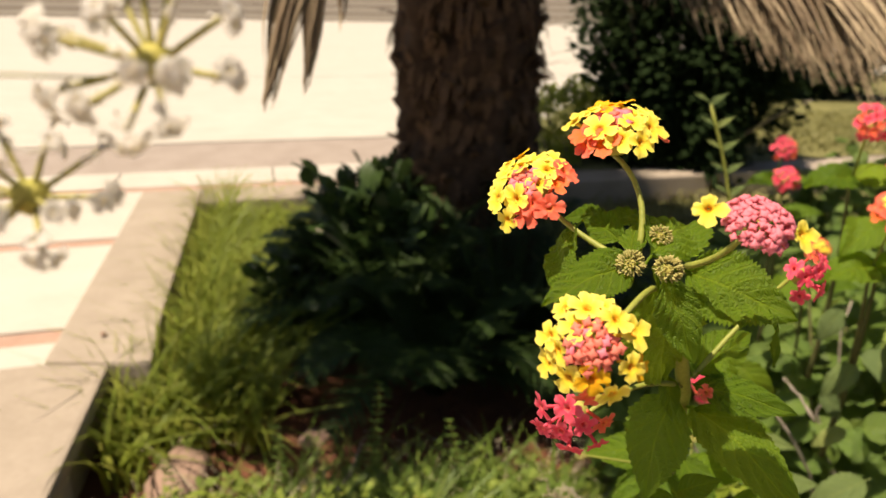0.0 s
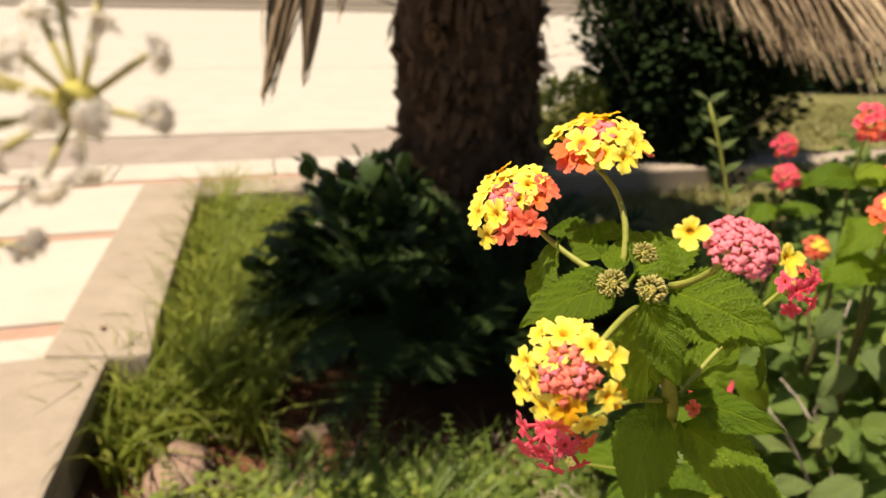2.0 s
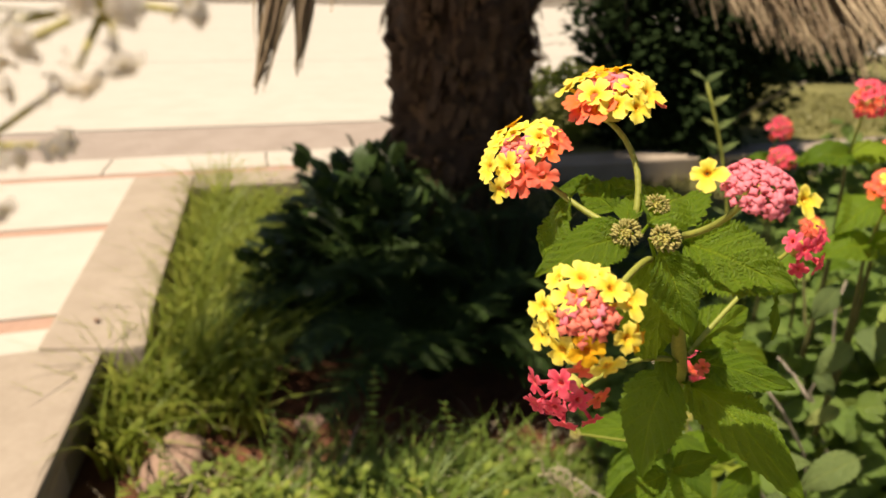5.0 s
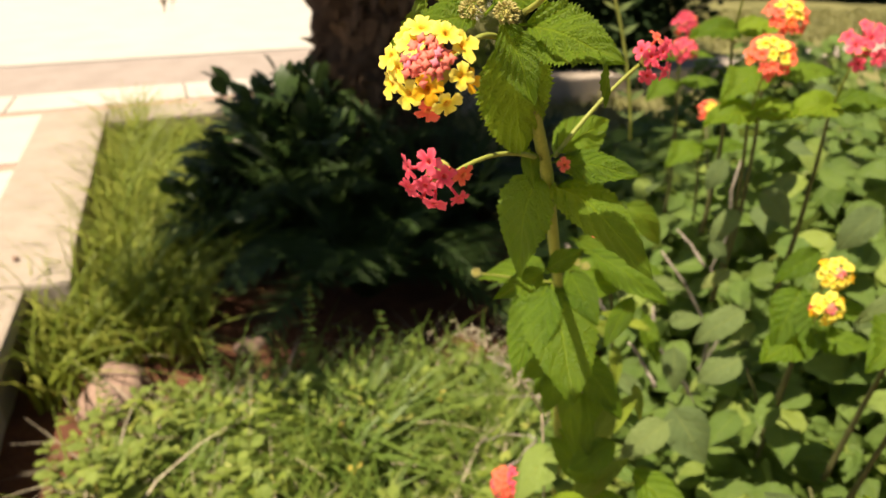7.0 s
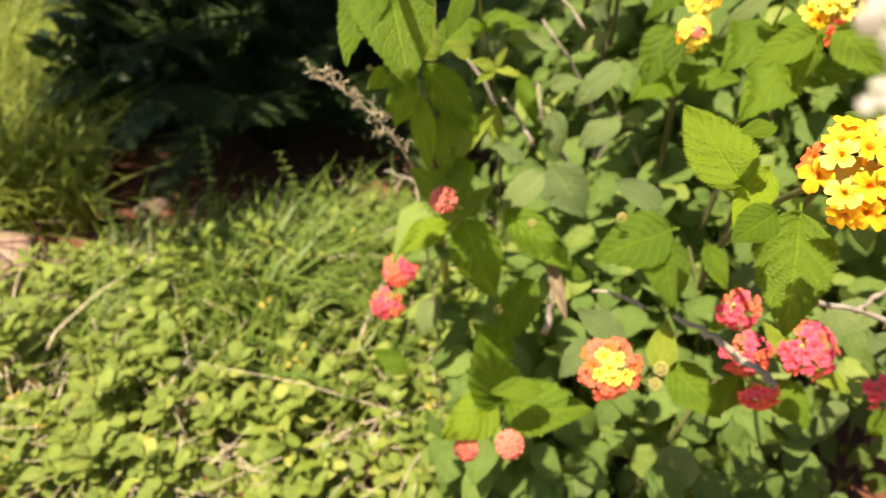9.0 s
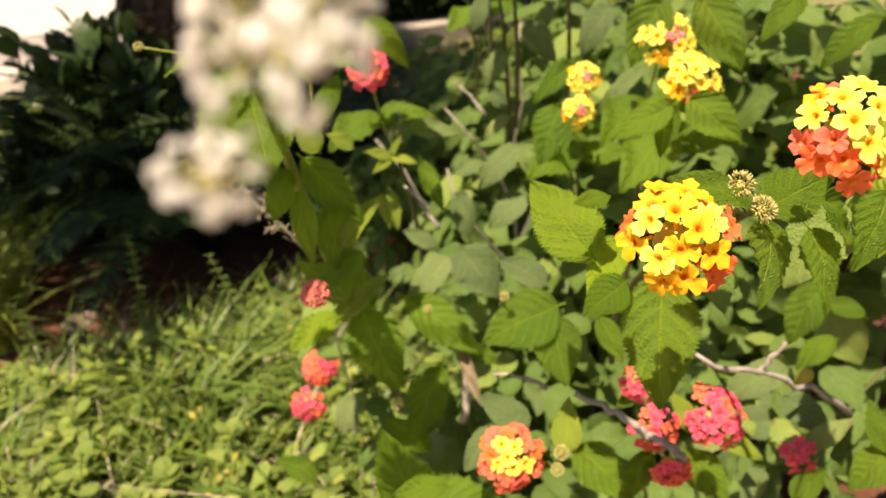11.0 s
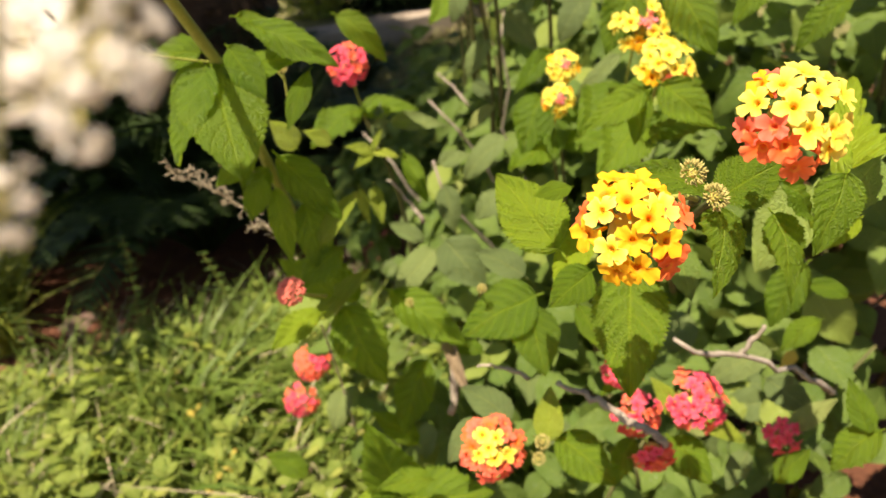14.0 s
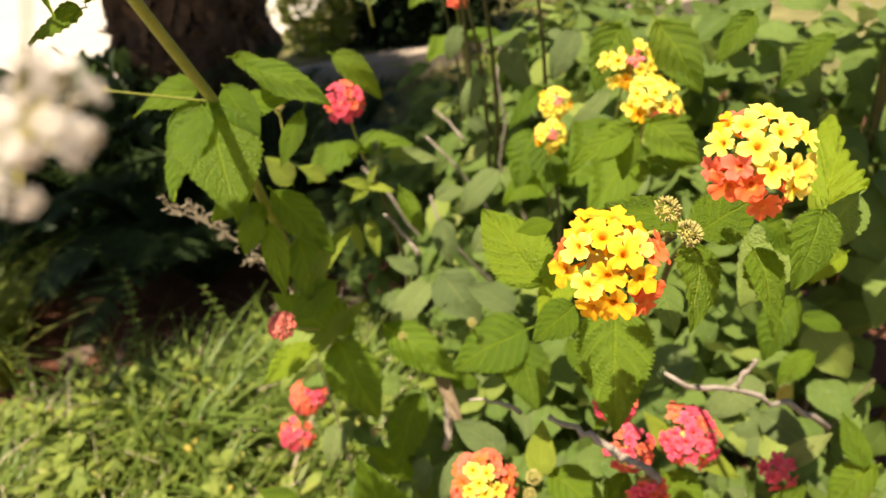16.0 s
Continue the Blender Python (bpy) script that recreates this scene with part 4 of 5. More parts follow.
    leaf(p, (0.0608, 0.1315, 0.7539), (0.0526, 0.1385, 0.7590), (-0.5, -0.5, 0.5), 1.10)
    leaf(p, (0.0752, 0.1267, 0.7486), (0.0974, 0.1145, 0.7443), (-0.13, -0.61, 0.78), 1.20)
    leaf(p, (0.0679, 0.1186, 0.7500), (0.0762, 0.1125, 0.7319), (-0.10, -0.75, 0.65), 0.82)
    leaf(p, (0.0703, 0.1293, 0.7440), (0.0807, 0.1332, 0.7052), (0.25, -0.92, 0.1), 0.88)
    leaf(p, (0.0927, 0.1563, 0.7055), (0.1149, 0.1701, 0.7141), (0.0, -0.75, 0.65), 0.93)
    leaf(p, (0.0922, 0.1548, 0.7028), (0.1146, 0.1398, 0.7056), (-0.23, -0.55, 0.80), 0.72)
    leaf(p, (0.0823, 0.1485, 0.7087), (0.0818, 0.1389, 0.7005), (-0.3, -0.9, 0.2), 0.79)
    leaf(p, (0.0922, 0.1188, 0.7422), (0.0959, 0.1168, 0.7301), (0.8, -0.5, 0.3), 0.71)
    leaf(p, (0.0913, 0.1548, 0.6621), (0.0732, 0.1514, 0.6552), (-0.2, -0.6, 0.75), 0.86)
    leaf(p, (0.0930, 0.1555, 0.6638), (0.1017, 0.1490, 0.6740), (0.2, -0.6, 0.75), 0.92)
    # second node and below
    leaf(p, (0.1123, 0.2373, 0.6166), (0.0825, 0.2370, 0.6235), (-0.31, -0.57, 0.76), 0.85, DROOPY)
    leaf(p, (0.1129, 0.2331, 0.6113), (0.0904, 0.2015, 0.5831), (-0.55, -0.62, 0.56), 0.98, NEAR_LEAVES[0])
    leaf(p, (0.1160, 0.2300, 0.6104), (0.1192, 0.1852, 0.5772), (0.08, -0.90, 0.43), 1.05, NEAR_LEAVES[2])
    leaf(p, (0.1242, 0.2353, 0.6173), (0.1354, 0.2144, 0.5993), (-0.14, -0.61, 0.78), 0.90, NEAR_LEAVES[2])
    leaf(p, (0.1355, 0.2420, 0.6255), (0.1699, 0.2151, 0.6115), (-0.17, -0.54, 0.83), 0.62, NEAR_LEAVES[0])
    leaf(p, (0.1577, 0.2330, 0.6029), (0.1408, 0.2211, 0.5806), (-0.18, -0.58, 0.79), 0.55, NEAR_LEAVES[2])
    leaf(p, (0.1305, 0.2493, 0.6278), (0.1576, 0.2493, 0.6167), (-0.17, -0.63, 0.76), 0.60, NEAR_LEAVES[2])
    leaf(p, (0.1199, 0.2402, 0.5614), (0.1037, 0.2328, 0.5553), (-0.10, -0.56, 0.82), 1.00, NEAR_LEAVES[2])
    leaf(p, (0.1314, 0.2404, 0.5451), (0.1317, 0.2130, 0.5149), (-0.13, -0.52, 0.85), 0.50, NEAR_LEAVES[2])
    leaf(p, (0.1262, 0.2394, 0.5516), (0.1160, 0.2253, 0.5366), (-0.11, -0.54, 0.84), 0.95, NEAR_LEAVES[2])
    leaf(p, (0.1491, 0.2327, 0.5120), (0.1698, 0.2360, 0.5386), (-0.17, -0.51, 0.84), 0.65, LIME)
    leaf(p, (0.1597, 0.2325, 0.5075), (0.1313, 0.2242, 0.4958), (-0.14, -0.49, 0.86), 0.95, NEAR_LEAVES[2])
    leaf(p, (0.1302, 0.2518, 0.5512), (0.1125, 0.2401, 0.5371), (-0.18, -0.57, 0.80), 1.00, NEAR_LEAVES[0])
    leaf(p, (0.1302, 0.2509, 0.5357), (0.1358, 0.2359, 0.5187), (-0.04, -0.59, 0.80), 0.70, NEAR_LEAVES[2])
    leaf(p, (0.1364, 0.2487, 0.5587), (0.1628, 0.2259, 0.5283), (-0.08, -0.61, 0.79), 0.75, NEAR_LEAVES[0])
    leaf(p, (0.1451, 0.2476, 0.5312), (0.1482, 0.2220, 0.4962), (-0.07, -0.57, 0.82), 0.72, NEAR_LEAVES[2])
    leaf(p, (0.1758, 0.2534, 0.5302), (0.1774, 0.2391, 0.5152), (-0.12, -0.58, 0.80), 0.55, LIME)
    leaf(p, (0.1510, 0.2303, 0.4797), (0.1265, 0.2406, 0.5050), (-0.05, -0.55, 0.84), 0.80, NEAR_LEAVES[2])
    leaf(p, (0.1478, 0.2768, 0.5508), (0.1366, 0.2776, 0.5692), (-0.06, -0.65, 0.76), 1.10, LIME)
    leaf(p, (0.1666, 0.2744, 0.5513), (0.1531, 0.2738, 0.5625), (-0.09, -0.64, 0.76), 0.90, LIME)
    leaf(p, (0.1265, 0.2419, 0.6045), (0.1602, 0.2341, 0.6138), (-0.08, -0.69, 0.72), 0.70, NEAR_LEAVES[2])
    leaf(p, (0.0870, 0.1551, 0.6979), (0.0708, 0.1405, 0.6715), (-0.50, -0.72, 0.48), 0.85, DROOPY)
    leaf(p, (0.0932, 0.1546, 0.6948), (0.1136, 0.1249, 0.6948), (-0.02, -0.52, 0.85), 0.82, DROOPY)
    leaf(p, (0.1206, 0.2489, 0.5878), (0.1061, 0.2441, 0.5861), (-0.13, -0.52, 0.84), 0.70, LIME)
    leaf(p, (0.1256, 0.2541, 0.5789), (0.1148, 0.2299, 0.5522), (-0.14, -0.49, 0.86), 0.55, NEAR_LEAVES[2])
    leaf(p, (0.1269, 0.2471, 0.5974), (0.1491, 0.2431, 0.6157), (-0.18, -0.54, 0.83), 0.50, LIME)
    for z in (0.44, 0.38, 0.30):
        at = Vector((0.21, 0.46, 0)).lerp(Vector((0.119, 0.233, 0.611)), z / 0.611) if z < 0.611 else Vector((0.104, 0.193, z))
        for s in range(4):
            a = rnd.uniform(0, 6.28)
            go = Vector((math.cos(a), math.sin(a), rnd.uniform(-0.7, 0.1)))
            leaf(p, at, at + go * rnd.uniform(0.022, 0.042), (0, -0.3, 1), rnd.uniform(0.75, 1.0), near=False)
    # heads
    stalk(p, (0.0635, 0.1255, 0.753), (0.0585, 0.1395, 0.7726), sag=(0.003, 0, 0.002))
    flower_head(p, (0.0583, 0.1395, 0.7759), (-0.12, -0.36, 0.92), 0.0119, "yellow", (-0.8, -0.5, -0.6), 0.34, 0.12, 1, "yellow lantana head with pink centre and orange underside", flat=0.55, spread=1.12)
    stalk(p, (0.0595, 0.1250, 0.7520), (0.0443, 0.1387, 0.7595), sag=(0.0, 0, -0.001))
    flower_head(p, (0.0402, 0.1376, 0.7630), (-0.42, -0.58, 0.70), 0.0111, "yellow", (0.8, -0.2, -0.6), 0.42, 0.11, 2, "yellow lantana head with pink centre and orange edge", flat=0.60, spread=1.16)
    stalk(p, (0.067, 0.122, 0.746), (0.0520, 0.1005, 0.7430), sag=(0.001, 0, 0.003))
    flower_head(p, (0.0500, 0.0985, 0.7433), (-0.20, -0.87, 0.45), 0.0101, "yellow", (1.0, 0.0, 0.25), 0.12, 0.20, 3, "round yellow lantana head with pink buds at its centre")
    stalk(p, (0.0730, 0.1210, 0.7520), (0.0785, 0.1085, 0.7635), sag=(0.001, 0, -0.001))
    mid = Vector((0.0795, 0.1065, 0.7660))
    pinkb = flower_head(p, mid, (0.05, -0.50, 0.86), 0.0066, "buds", seed=4, label="head of tight pink lantana buds with two yellow florets", flat=0.66)
    for off, fx in ((Vector((-0.0096, -0.001, 0.0032)), (-0.35, -0.85, 0.4)), (Vector((0.0082, -0.001, -0.0012)), (0.45, -0.8, 0.4))):
        f = Vector(fx).normalized()
        part("floret", FLORETS["yellow"][0], None, pinkb, "", frame_from(mid + off, f.orthogonal(), f) @ Matrix.Diagonal((0.0032, 0.0032, 0.0032, 1)))
    flower_head(p, (0.0603, 0.1185, 0.7530), (-0.2, -0.6, 0.8), 0.0030, "green", seed=5, label="small green cluster of closed buds")
    flower_head(p, (0.0684, 0.1185, 0.7520), (0.1, -0.6, 0.8), 0.0030, "green", seed=6, label="small green cluster of closed buds")
    flower_head(p, (0.0690, 0.1290, 0.7560), (0.1, -0.4, 0.9), 0.0026, "green", seed=7, label="small green cluster of closed buds")
    stalk(p, (0.086, 0.148, 0.706), (0.056, 0.128, 0.7085), sag=(0, 0, 0.004))
    flower_head(p, (0.0532, 0.1265, 0.7105), (-0.25, -0.75, -0.35), 0.0100, "sparse", seed=8, label="loose fading head of magenta lantana florets")
    stalk(p, (0.092, 0.156, 0.704), (0.1215, 0.172, 0.7295), sag=(0, 0, 0.002))
    flower_head(p, (0.1240, 0.1715, 0.7320), (0.55, -0.75, 0.15), 0.0088, "sparse", seed=9, label="loose fading head of magenta lantana florets")
    for a, b, r in (((0.1190, 0.2350, 0.6110), (0.0767, 0.2240, 0.6243), 0.0022), ((0.1251, 0.2517, 0.5503), (0.1079, 0.2544, 0.5565), 0.0016),
                    ((0.1469, 0.2787, 0.5558), (0.1482, 0.2839, 0.5932), 0.0024), ((0.1480, 0.2830, 0.5880), (0.1431, 0.2849, 0.5954), 0.0022)):
        stalk(p, a, b, 0.0009, 0.0007)
        flower_head(p, b, (-0.2, -0.6, 0.8), r, "green", seed=18, label="small pale green closed bud")
    f = Vector((0.0, -0.8, 0.4)).normalized()
    part("floret", FLORETS["coral"][1], None, p, "single coral floret", frame_from((0.0935, 0.1485, 0.7040), f.orthogonal(), f) @ Matrix.Diagonal((0.0024, 0.0024, 0.0024, 1)))
    return p


tall_lantana()


def dry_spray():
    """A dead flowering grass top: a bent stalk with many short forked twigs."""
    rnd = random.Random(58)
    p = tagged(empty("dry_grass_spray", (0.16, 0.36, 0.0)), "dry straw-coloured grass spray with short forked twigs", "dry grass")
    line = bend((0.1350, 0.300, 0.470), (0.0777, 0.3011, 0.5380), (0.004, 0, 0.006), 12)
    part("stalk", tube(bmesh.new(), bend((0.16, 0.36, 0.0), (0.1350, 0.300, 0.470), (0.01, 0, 0)), 0.0008, 5), LITTER, p)
    part("stalk", tube(bmesh.new(), line, [0.0008 - 0.00004 * k for k in range(13)], 5), LITTER, p)
    bm = bmesh.new()
    for k in range(2, 13):
        for s in range(5):
            go = Vector((rnd.uniform(-1, 0.5), rnd.uniform(-0.6, 0.6), rnd.uniform(-0.5, 1.0))).normalized() * rnd.uniform(0.004, 0.011)
            a = line[k]
            tube(bm, [a, a + go * 0.6, a + go + Vector((0, 0, 0.001))], 0.00030, 3, False)
            for q in range(2):
                b = a + go * rnd.uniform(0.5, 1.0)
                tube(bm, [b, b + Vector((rnd.uniform(-1, 1), rnd.uniform(-1, 1), rnd.uniform(-0.4, 1))).normalized() * 0.004], 0.00035, 3, False)
    tagged(part("twiglet", bm, LITTER, p), kind="stuff")
    return p


dry_spray()


# ---- the lantana bush ----
def mound_point(rnd, c, radii, shell, seed):
    """A place in the outer part of a lumpy mound, and the way out from its middle."""
    while True:
        d = Vector((rnd.gauss(0, 1), rnd.gauss(0, 1), abs(rnd.gauss(0, 1)) * 0.95 - 0.15)).normalized()
        lump = 0.86 + 0.34 * noise.noise(d * 2.6 + Vector((seed * 1.7, 0, 0)))
        p = c + Vector((d.x * radii[0], d.y * radii[1], d.z * radii[2])) * lump * rnd.uniform(shell, 1.0)
        if d.y < 0.8 and p.z > 0.04 and noise.noise(p * 9.0 + Vector((0, 0, seed))) > -0.16:  # hollows
            return p, d


def leaf_pose(rnd, p, d, size):
    """Leaves hang outward from their shoots and turn their faces out and to the light."""
    a = rnd.uniform(0, math.tau)
    go = (d * 0.45 + Vector((math.cos(a), math.sin(a), 0)) * 0.65 + Vector((0, 0, rnd.uniform(-1.0, -0.05)))).normalized()
    up = (d * 0.55 + Vector((-0.15, -0.50, 0.55)) + Vector((rnd.uniform(-0.45, 0.45), rnd.uniform(-0.45, 0.45), rnd.uniform(-0.2, 0.2)))).normalized()
    s = rnd.uniform(*size)
    return go, up, s


def bush_fill(parent, centre, radii, count, more, seed, size=(0.022, 0.042)):
    """Leaves over a mound: the outer ones singly, the crowd within as one mesh."""
    rnd = random.Random(seed)
    c = Vector(centre)
    for i in range(count):
        p, d = mound_point(rnd, c, radii, 0.82, seed)
        go, up, s = leaf_pose(rnd, p, d, size)
        leaf(parent, p, p + go * s, up, rnd.uniform(0.9, 1.12), BUSH_LEAVES[rnd.choices(range(4), (4, 4, 3, 4))[0]])
    verts, uvs, faces = [], [], []
    for i in range(more):
        p, d = mound_point(rnd, c, radii, 0.45, seed)
        go, up, s = leaf_pose(rnd, p, d, size)
        m = frame_from(p, go, up) @ Matrix.Diagonal((s * rnd.uniform(0.9, 1.12), s, s, 1))
        src = CROWD_LEAVES[i % 3]
        first = len(verts)
        verts += [m @ v for v in src[0]]
        uvs += src[1]
        faces += [tuple(first + k for k in f) for f in src[2]]
    me = bpy.data.meshes.new("foliage")
    me.from_pydata(verts, [], faces)
    layer = me.uv_layers.new(name="UVMap")
    layer.data.foreach_set("uv", [x for f in faces for k in f for x in uvs[k]])
    me.materials.append(LEAVES)
    me.shade_smooth()
    tagged(part("foliage", me, None, parent), kind="stuff")


def shade_shoot_leaves(parent, centre, radii, count, seed):
    """Single leaves round the tops of the added shade shoots."""
    rnd = random.Random(seed)
    for i in range(count):
        d = Vector((rnd.gauss(0, 1), rnd.gauss(0, 1), rnd.gauss(0, 1))).normalized()
        p = Vector(centre) + Vector([a * r for a, r in zip(d, radii)]) * rnd.uniform(0.2, 1.0)
        a = rnd.uniform(0, math.tau)
        go = Vector((math.cos(a), math.sin(a), rnd.uniform(-0.5, 0.1))).normalized()
        leaf(parent, p, p + go * rnd.uniform(0.032, 0.052), (-0.2, -0.2, 0.9), rnd.uniform(0.9, 1.1), BUSH_LEAVES[i % 4])


def branch(parent, a, b, r0, r1, sag=(0, 0, 0), dry=False):
    line = bend(a, b, sag, 10)
    size = [r0 + (r1 - r0) * i / 10 for i in range(11)]
    if dry:  # crooked and knotty
        rnd = random.Random(round(a[0] * 9973 + b[2] * 7919))
        reach = (line[-1] - line[0]).length
        line = [q + Vector((rnd.gauss(0, 1), rnd.gauss(0, 1), rnd.gauss(0, 1))) * 0.016 * reach for q in line]
        size = [0.85 * r * rnd.uniform(0.72, 1.22) for r in size]
    bm = tube(bmesh.new(), line, size, 7)
    return part("branch", bm, TWIG if dry else SHOOT, parent)


def front_bush():
    p = tagged(empty("lantana_bush", (0.36, 0.28, 0)), "dense green lantana bush with yellow, coral and pink heads", "flowering bush", group="lantana bushes")
    rnd = random.Random(61)
    for i in range(16):
        tip = (0.38 + rnd.uniform(-0.20, 0.22), 0.32 + rnd.uniform(-0.15, 0.16), rnd.uniform(0.24, 0.36))
        branch(p, (0.37 + rnd.uniform(-0.05, 0.05), 0.30 + rnd.uniform(-0.05, 0.05), 0), tip, 0.0042, 0.0013, (rnd.uniform(-0.05, 0.05), -0.03, 0.03))
    # head with the two bud clusters, and the leaves round it
    hub = Vector((0.236, 0.050, 0.601))
    branch(p, (0.30, 0.20, 0.42), hub, 0.0020, 0.0012, (0.0, 0.02, 0))
    # leaves round the flower heads
    leaf(p, (0.2468, 0.0930, 0.5532), (0.2298, 0.0615, 0.5254), (-0.37, -0.34, 0.86), 1.00, NEAR_LEAVES[0])
    leaf(p, (0.2165, 0.0883, 0.5704), (0.2048, 0.1155, 0.5907), (-0.46, -0.35, 0.82), 1.05, NEAR_LEAVES[0])
    leaf(p, (0.2283, 0.0933, 0.5728), (0.2113, 0.0808, 0.5606), (-0.38, -0.43, 0.82), 0.90, NEAR_LEAVES[0])
    leaf(p, (0.2182, 0.0851, 0.5936), (0.2057, 0.0841, 0.5942), (-0.26, -0.54, 0.80), 0.80, NEAR_LEAVES[2])
    leaf(p, (0.2574, 0.0821, 0.5644), (0.2541, 0.0676, 0.5539), (-0.34, -0.42, 0.84), 0.90, BUSH_LEAVES[0])
    leaf(p, (0.3184, 0.0908, 0.5718), (0.2941, 0.0864, 0.5441), (-0.42, -0.40, 0.81), 1.00, BUSH_LEAVES[0])
    leaf(p, (0.3262, 0.0745, 0.5874), (0.3054, 0.0751, 0.5661), (-0.47, -0.39, 0.79), 1.00, BUSH_LEAVES[0])
    leaf(p, (0.2394, 0.0450, 0.5997), (0.2307, 0.0264, 0.5902), (0.25, -0.85, 0.45), 1.08)
    leaf(p, (0.2426, 0.0502, 0.5999), (0.2607, 0.0477, 0.6102), (0.1, -0.55, 0.8), 1.25)
    leaf(p, (0.2444, 0.0567, 0.5977), (0.2287, 0.0677, 0.6092), (-0.2, -0.6, 0.75), 0.76)
    leaf(p, (0.1560, 0.2345, 0.4682), (0.1653, 0.1987, 0.4335), (-0.06, -0.48, 0.87), 1.00)
    leaf(p, (0.1417, 0.2162, 0.4798), (0.1120, 0.2077, 0.4775), (-0.01, -0.51, 0.86), 0.90)
    leaf(p, (0.1390, 0.2299, 0.4667), (0.1719, 0.2353, 0.4917), (-0.06, -0.53, 0.85), 0.55, LIME)
    leaf(p, (0.1646, 0.2445, 0.4630), (0.1439, 0.2587, 0.4948), (-0.05, -0.54, 0.84), 0.90)
    leaf(p, (0.2302, 0.3075, 0.4497), (0.1921, 0.2972, 0.4306), (-0.12, -0.53, 0.84), 0.80, DULL)
    leaf(p, (0.2443, 0.3313, 0.4424), (0.2641, 0.2985, 0.4131), (-0.17, -0.52, 0.84), 1.15, DULL)
    leaf(p, (0.1868, 0.2589, 0.4560), (0.2255, 0.2222, 0.4306), (-0.13, -0.49, 0.86), 0.75)
    leaf(p, (0.2378, 0.1528, 0.5061), (0.1991, 0.1531, 0.4958), (-0.20, -0.47, 0.86), 1.25, NEAR_LEAVES[0])
    leaf(p, (0.2380, 0.1661, 0.5089), (0.2201, 0.1764, 0.5246), (-0.22, -0.50, 0.84), 0.90, DULL)
    leaf(p, (0.2337, 0.1514, 0.5016), (0.2307, 0.1263, 0.4809), (-0.22, -0.43, 0.87), 1.10, NEAR_LEAVES[2])
    leaf(p, (0.2226, 0.1473, 0.4369), (0.2052, 0.1635, 0.4550), (-0.16, -0.41, 0.90), 0.90, DULL)
    leaf(p, (0.2340, 0.1288, 0.4360), (0.2403, 0.1410, 0.4590), (-0.21, -0.38, 0.90), 0.90, LIME)
    leaf(p, (0.2411, 0.1321, 0.4350), (0.2571, 0.1014, 0.4276), (-0.23, -0.34, 0.91), 1.10)
    leaf(p, (0.2783, 0.1229, 0.4281), (0.2595, 0.1122, 0.4176), (-0.25, -0.33, 0.91), 0.90)
    leaf(p, (0.1513, 0.3218, 0.3318), (0.1341, 0.3005, 0.3165), (-0.02, -0.45, 0.89), 1.00, DULL)
    leaf(p, (0.1780, 0.1422, 0.4176), (0.1523, 0.1459, 0.4244), (-0.07, -0.38, 0.92), 0.80)
    leaf(p, (0.2074, 0.1496, 0.4403), (0.1844, 0.1399, 0.4328), (-0.13, -0.39, 0.91), 0.90, DULL)
    leaf(p, (0.1995, 0.2264, 0.4220), (0.1694, 0.2019, 0.3976), (-0.09, -0.44, 0.89), 0.90)
    leaf(p, (0.3058, 0.1215, 0.4315), (0.2970, 0.1398, 0.4498), (-0.30, -0.35, 0.89), 0.70, LIME)
    leaf(p, (0.3826, 0.1504, 0.4328), (0.3472, 0.1603, 0.4178), (-0.36, -0.34, 0.87), 0.80, DULL)
    leaf(p, (0.3760, 0.1432, 0.4198), (0.3851, 0.1137, 0.4155), (-0.38, -0.30, 0.88), 0.90, DULL)
    leaf(p, (0.3142, 0.1250, 0.4287), (0.3270, 0.1021, 0.4306), (-0.33, -0.31, 0.89), 0.80, LIME)
    leaf(p, (0.3034, 0.1273, 0.4153), (0.3103, 0.0993, 0.4088), (-0.30, -0.30, 0.91), 1.20)
    leaf(p, (0.3930, 0.0860, 0.4274), (0.3669, 0.0897, 0.4127), (-0.40, -0.25, 0.88), 1.00)
    leaf(p, (0.3716, 0.1162, 0.4074), (0.3890, 0.1099, 0.4298), (-0.39, -0.28, 0.88), 0.60, DULL)
    leaf(p, (0.3520, 0.1007, 0.3917), (0.3664, 0.0990, 0.4118), (-0.36, -0.26, 0.90), 0.90)
    leaf(p, (0.3860, 0.0868, 0.4281), (0.3856, 0.1035, 0.4494), (-0.42, -0.27, 0.87), 0.80)
    leaf(p, (0.3451, 0.1154, 0.4011), (0.3260, 0.1076, 0.3900), (-0.32, -0.28, 0.90), 0.80, DULL)
    leaf(p, (0.3938, 0.1520, 0.4862), (0.3670, 0.1477, 0.4592), (-0.41, -0.36, 0.84), 0.90)
    leaf(p, (0.3651, 0.1065, 0.5415), (0.3489, 0.1075, 0.5298), (-0.47, -0.36, 0.81), 0.80)
    leaf(p, (0.1877, 0.3366, 0.6091), (0.2174, 0.3208, 0.5901), (-0.14, -0.69, 0.71), 0.80, DROOPY)
    leaf(p, (0.2271, 0.4098, 0.5132), (0.2714, 0.3914, 0.5132), (-0.17, -0.63, 0.76), 0.50, DULL)
    leaf(p, (0.2127, 0.3884, 0.5056), (0.2179, 0.3907, 0.5347), (-0.13, -0.64, 0.76), 0.60, DULL)
    leaf(p, (0.2303, 0.3809, 0.4957), (0.2409, 0.3566, 0.4625), (-0.15, -0.59, 0.79), 0.60)
    leaf(p, (0.2613, 0.3807, 0.4628), (0.2586, 0.3582, 0.4314), (-0.17, -0.56, 0.81), 0.80, DULL)
    leaf(p, (0.2613, 0.3980, 0.4762), (0.2862, 0.3870, 0.4854), (-0.19, -0.59, 0.78), 0.80, DULL)
